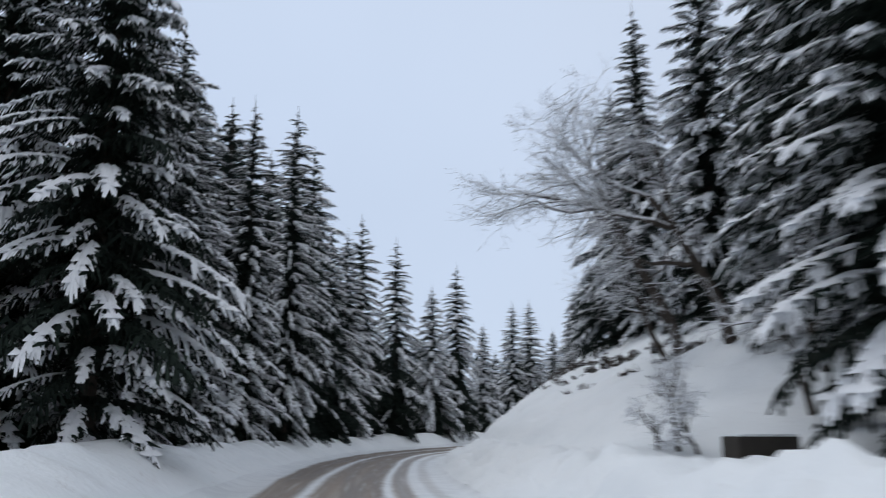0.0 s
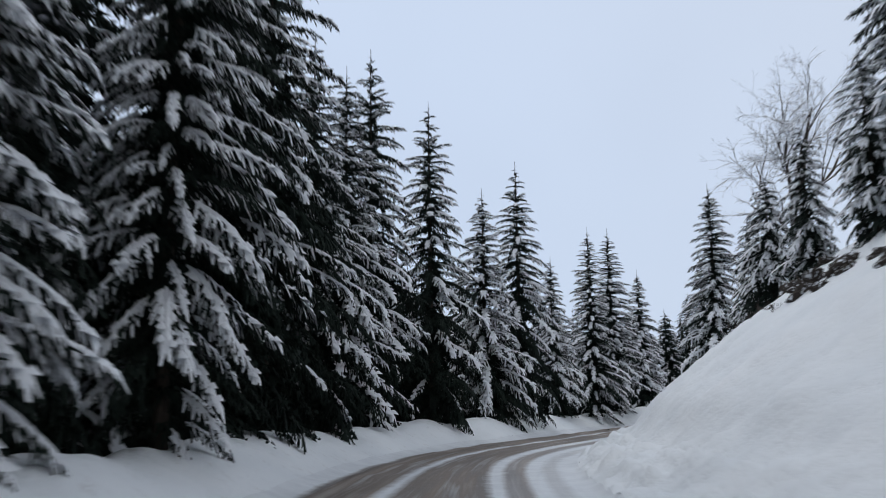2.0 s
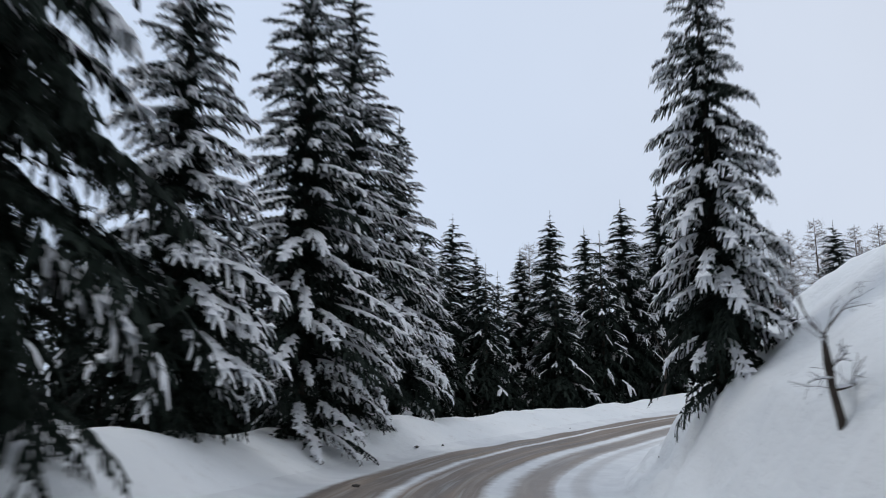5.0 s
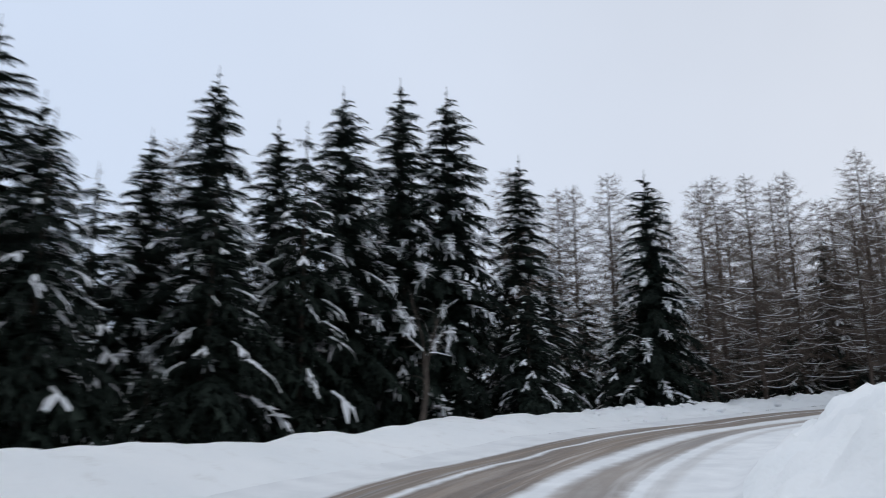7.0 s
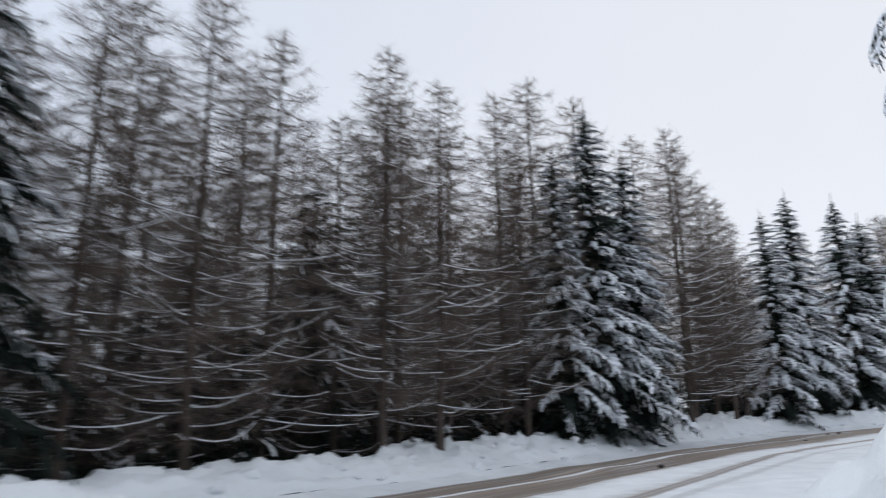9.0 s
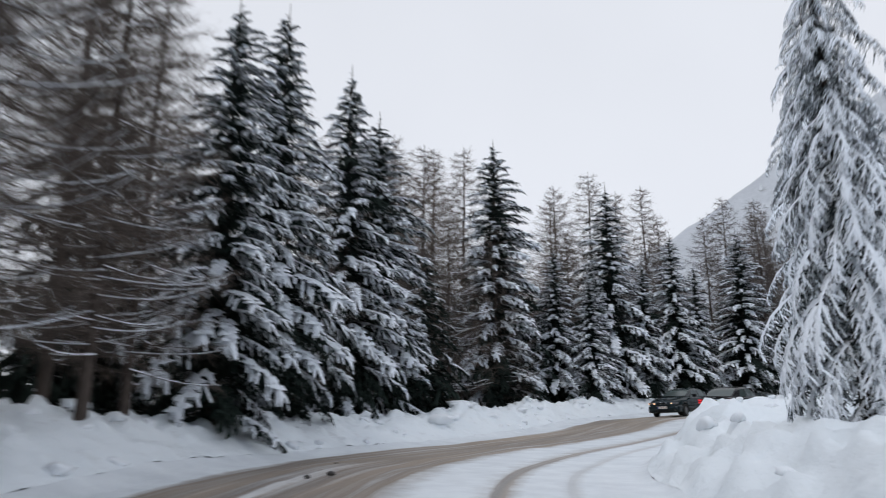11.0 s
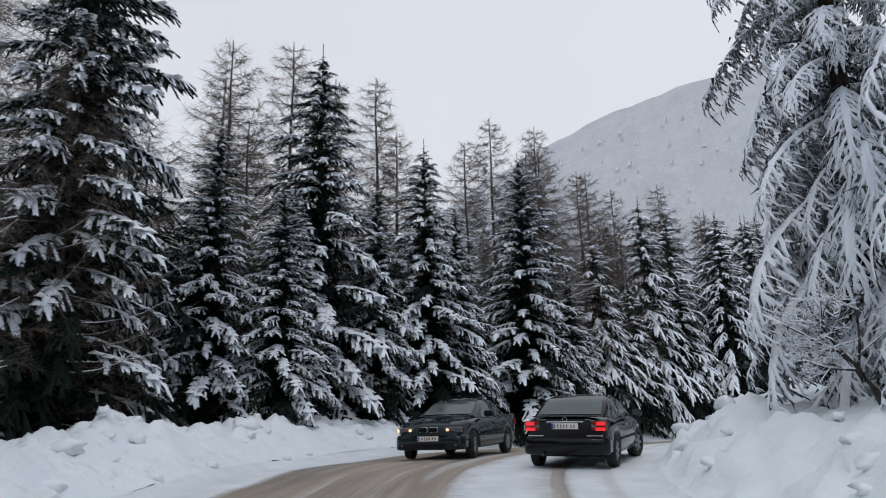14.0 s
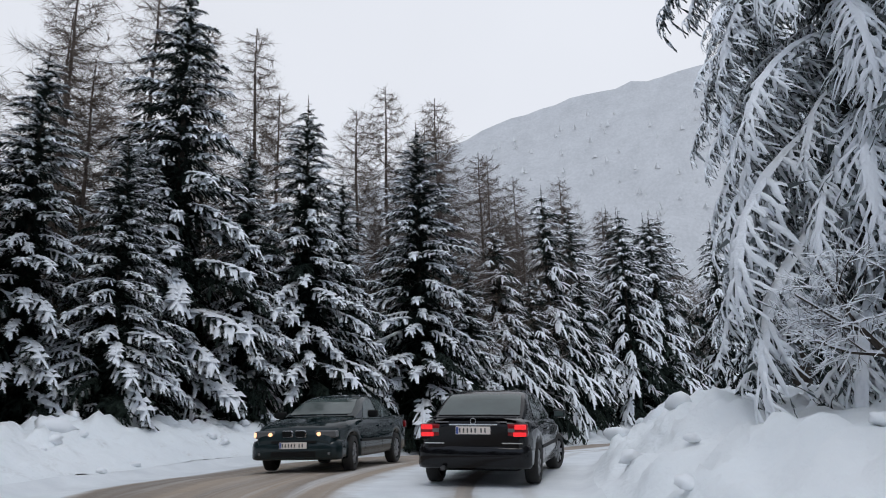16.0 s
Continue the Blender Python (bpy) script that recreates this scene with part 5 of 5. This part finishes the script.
def black_car():
    shape = dict(size=(4.45, 1.73, 1.41), axles=(0.83, 3.545), wheel=0.315, spokes=7,
                 deck=((0, 0.03, 0.10, 0.30, 0.70, 1.4, 3.2, 3.75, 4.15, 4.36, 4.45), (0.90, 0.985, 1.005, 1.02, 1.02, 1.0, 0.97, 0.93, 0.82, 0.66, 0.52)),
                 shoulder=((0, 0.05, 0.4, 1.5, 3.2, 3.9, 4.3, 4.45), (0.80, 0.90, 0.945, 0.93, 0.88, 0.80, 0.66, 0.50)),
                 plan=((0, 0.03, 0.10, 0.30, 0.8, 2.2, 3.4, 3.9, 4.2, 4.38, 4.45), (0.78, 0.86, 0.92, 0.97, 1.0, 1.0, 0.985, 0.95, 0.88, 0.74, 0.60)),
                 cabin=((0.36, 1.00), (1.12, 1.385), (1.85, 1.41), (2.35, 1.365), (3.20, 0.96)), roof_w=0.60, belt_w=0.80,
                 panes=(((1.00, 1.30), (1.78, 1.72)), ((1.86, 1.80), (2.92, 2.36))), mirror=(2.78, 1.0), painted_mirror=True,
                 doors=(1.55, 2.95), handles=(1.78,), steer=-12)
    car = sedan("black_car", "black two-door coupe with lit red brake lights on snowy road", BLACK_PAINT, shape)
    for side in (1, -1):
        lamp = part("tail_light", box_bm(0.045, side * 0.655, 0.825, 0.10, 0.30, 0.185, 0.03, 3), RED_LENS, car, "lit red tail light", True)
        part("brake_lamp", box_bm(-0.012, side * 0.70, 0.87, 0.03, 0.17, 0.070, 0.014, 3), BRAKE_LIT, lamp, "glowing red brake lamp")
        part("brake_lamp", box_bm(-0.012, side * 0.69, 0.765, 0.03, 0.19, 0.062, 0.014, 3), BRAKE_LIT, lamp, "glowing red brake lamp")
        part("clear_lens", box_bm(-0.010, side * 0.565, 0.822, 0.02, 0.10, 0.055, 0.008), LAMP_CLEAR, lamp, "pale reversing lens")
        part("bumper_strip", box_bm(0.0, side * 0.58, 0.640, 0.05, 0.30, 0.016), CHROME, car, "chrome strip")
    part("boot_strip", box_bm(-0.008, 0, 0.905, 0.02, 0.72, 0.020, 0.004), CHROME, car, "chrome strip")
    part("boot_lip", box_bm(0.05, 0, 1.005, 0.12, 1.30, 0.022, 0.009), BLACK_PAINT, car)
    bump = bumper("rear_bumper", car, BLACK_PAINT, -0.045, -1, 0.845, 0.27, 0.63, 0.42)
    ring = bmesh.new()
    V = []
    n, m = 20, 6
    for i in range(n):
        a = i * 2 * math.pi / n
        V.append([ring.verts.new((-0.012 + 0.006 * math.sin(b), (0.042 + 0.006 * math.cos(b)) * math.cos(a), 0.955 + (0.042 + 0.006 * math.cos(b)) * math.sin(a))) for b in np.arange(m) * 2 * math.pi / m])
    for i in range(n):
        for j in range(m):
            ring.faces.new((V[i][j], V[(i + 1) % n][j], V[(i + 1) % n][(j + 1) % m], V[i][(j + 1) % m]))
    part("badge", ring, CHROME, car, "round chrome badge")
    for y, w in ((0.47, 0.20), (-0.45, 0.10)):
        part("lettering_bar", box_bm(-0.006, y, 0.945, 0.014, w, 0.022), ALLOY, car, "small silver lettering bar")
    pipe = bmesh.new()
    bmesh.ops.create_cone(pipe, segments=16, radius1=0.035, radius2=0.035, depth=0.16, cap_ends=True, matrix=Matrix.Translation((-0.02, 0.44, 0.285)) @ Matrix.Rotation(math.pi / 2, 4, "Y"))
    part("exhaust_pipe", pipe, simple("sooty_steel", (0.10, 0.10, 0.10), 0.5, 1.0), car)
    plate(car, -0.012, 0.822, -1)
    for side in (1, -1):
        part("headlight", box_bm(4.20, side * 0.62, 0.66, 0.30, 0.30, 0.13, 0.05, 3), LAMP_CLEAR, car)
    return car


def green_car():
    shape = dict(size=(4.47, 1.74, 1.415), axles=(0.96, 3.685), wheel=0.31, spokes=9,
                 deck=((0, 0.05, 0.25, 0.9, 1.5, 3.35, 3.7, 4.15, 4.36, 4.43, 4.47), (0.86, 0.98, 1.02, 1.03, 1.0, 0.985, 0.95, 0.865, 0.79, 0.72, 0.58)),
                 shoulder=((0, 0.05, 0.4, 1.5, 3.2, 3.9, 4.3, 4.42, 4.47), (0.80, 0.90, 0.94, 0.93, 0.91, 0.86, 0.77, 0.70, 0.56)),
                 plan=((0, 0.04, 0.12, 0.35, 0.9, 2.2, 3.5, 4.0, 4.25, 4.40, 4.47), (0.80, 0.87, 0.93, 0.97, 1.0, 1.0, 0.985, 0.955, 0.91, 0.85, 0.78)),
                 cabin=((0.72, 1.02), (1.28, 1.365), (1.95, 1.415), (2.45, 1.375), (3.28, 0.985)), roof_w=0.545, belt_w=0.795,
                 panes=(((1.12, 1.36), (1.92, 1.86)), ((2.00, 1.94), (2.96, 2.44))), mirror=(2.86, 1.02), painted_mirror=False,
                 doors=(1.08, 1.98, 3.05), handles=(1.22, 2.16), steer=8)
    car = sedan("green_car", "dark green four-door saloon with headlights on", GREEN_PAINT, shape)
    for side in (1, -1):
        lamp = part("headlight", box_bm(4.345, side * 0.575, 0.665, 0.20, 0.40, 0.135, 0.04, 3), LAMP_CLEAR, car, "rectangular headlight", True)
        glow = bmesh.new()
        bmesh.ops.create_cone(glow, segments=18, radius1=0.036, radius2=0.032, depth=0.03, cap_ends=True, matrix=Matrix.Translation((4.455, side * 0.46, 0.668)) @ Matrix.Rotation(math.pi / 2, 4, "Y"))
        part("lit_bulb", glow, HEAD_LIT, lamp, "warm lit headlight bulb")
        part("indicator", box_bm(4.40, side * 0.755, 0.665, 0.10, 0.05, 0.10, 0.02), HEAD_LIT if side < 0 else LAMP_CLEAR, lamp, "amber indicator")
        g = part("grille", box_bm(4.462, side * 0.125, 0.675, 0.05, 0.205, 0.125, 0.035, 3), CHROME, car, "chrome-framed kidney grille", True)
        part("grille_inner", box_bm(4.486, side * 0.125, 0.675, 0.012, 0.183, 0.105, 0.025), TRIM, g)
        fog = part("fog_light", box_bm(4.47, side * 0.60, 0.33, 0.02, 0.17, 0.075, 0.02), LAMP_CLEAR, car)
        part("tail_light", box_bm(0.06, side * 0.66, 0.80, 0.10, 0.32, 0.15, 0.03), RED_LENS, car)
        for k in range(2):
            part("wiper", box_bm(3.22, side * 0.02 + 0.30 - 0.62 * k, 1.008, 0.04, 0.48, 0.016), TRIM, car) if side > 0 else None
    bump = bumper("front_bumper", car, GREEN_PAINT, 4.505, 1, 0.85, 0.22, 0.57, 0.50)
    part("bumper_strip", box_bm(4.502, 0, 0.535, 0.012, 0.86, 0.040, 0.005), TRIM, bump)
    part("air_intake", box_bm(4.503, 0, 0.325, 0.012, 0.84, 0.095, 0.01), TRIM, bump)
    plate(car, 4.512, 0.475, 1)
    return car


def park(car, x, y, az, back):
    """Stand a car on its four wheels so that the point `back` metres from its tail is over x, y; az: its heading."""
    hx, hy = -math.sin(radians(az)), math.cos(radians(az))

    def road_at(ahead, left):
        px, py = x + hx * ahead - hy * left, y + hy * ahead + hx * left
        i = int(((PATHLINE[:, 0] - px) ** 2 + (PATHLINE[:, 1] - py) ** 2).argmin())
        o = (px - PATHLINE[i, 0]) * SIDE[i, 0] + (py - PATHLINE[i, 1]) * SIDE[i, 1]
        return float(height(np.array([ARC[i]]), np.array([o]))[0])
    corner = {(i, j): road_at((0.9, 3.6)[i] - back, (-0.75, 0.75)[j]) for i in (0, 1) for j in (0, 1)}
    rear, front = (corner[0, 0] + corner[0, 1]) / 2, (corner[1, 0] + corner[1, 1]) / 2
    roll = (corner[0, 1] + corner[1, 1] - corner[0, 0] - corner[1, 0]) / 3.0
    ahead = Vector((hx, hy, (front - rear) / 2.7)).normalized()
    top_ = ahead.cross(Vector((-hy, hx, roll))).normalized()
    R = Matrix((ahead, top_.cross(ahead), top_)).transposed().to_4x4()
    z = rear + (front - rear) * (back - 0.9) / 2.7
    car.matrix_basis = Matrix.Translation((x, y, z + 0.004)) @ R @ Matrix.Translation((-back, 0, 0))


park(black_car(), 92.10, 71.02, -159.4, 0.0)
park(green_car(), 96.45, 69.8, 21.0, 3.685)
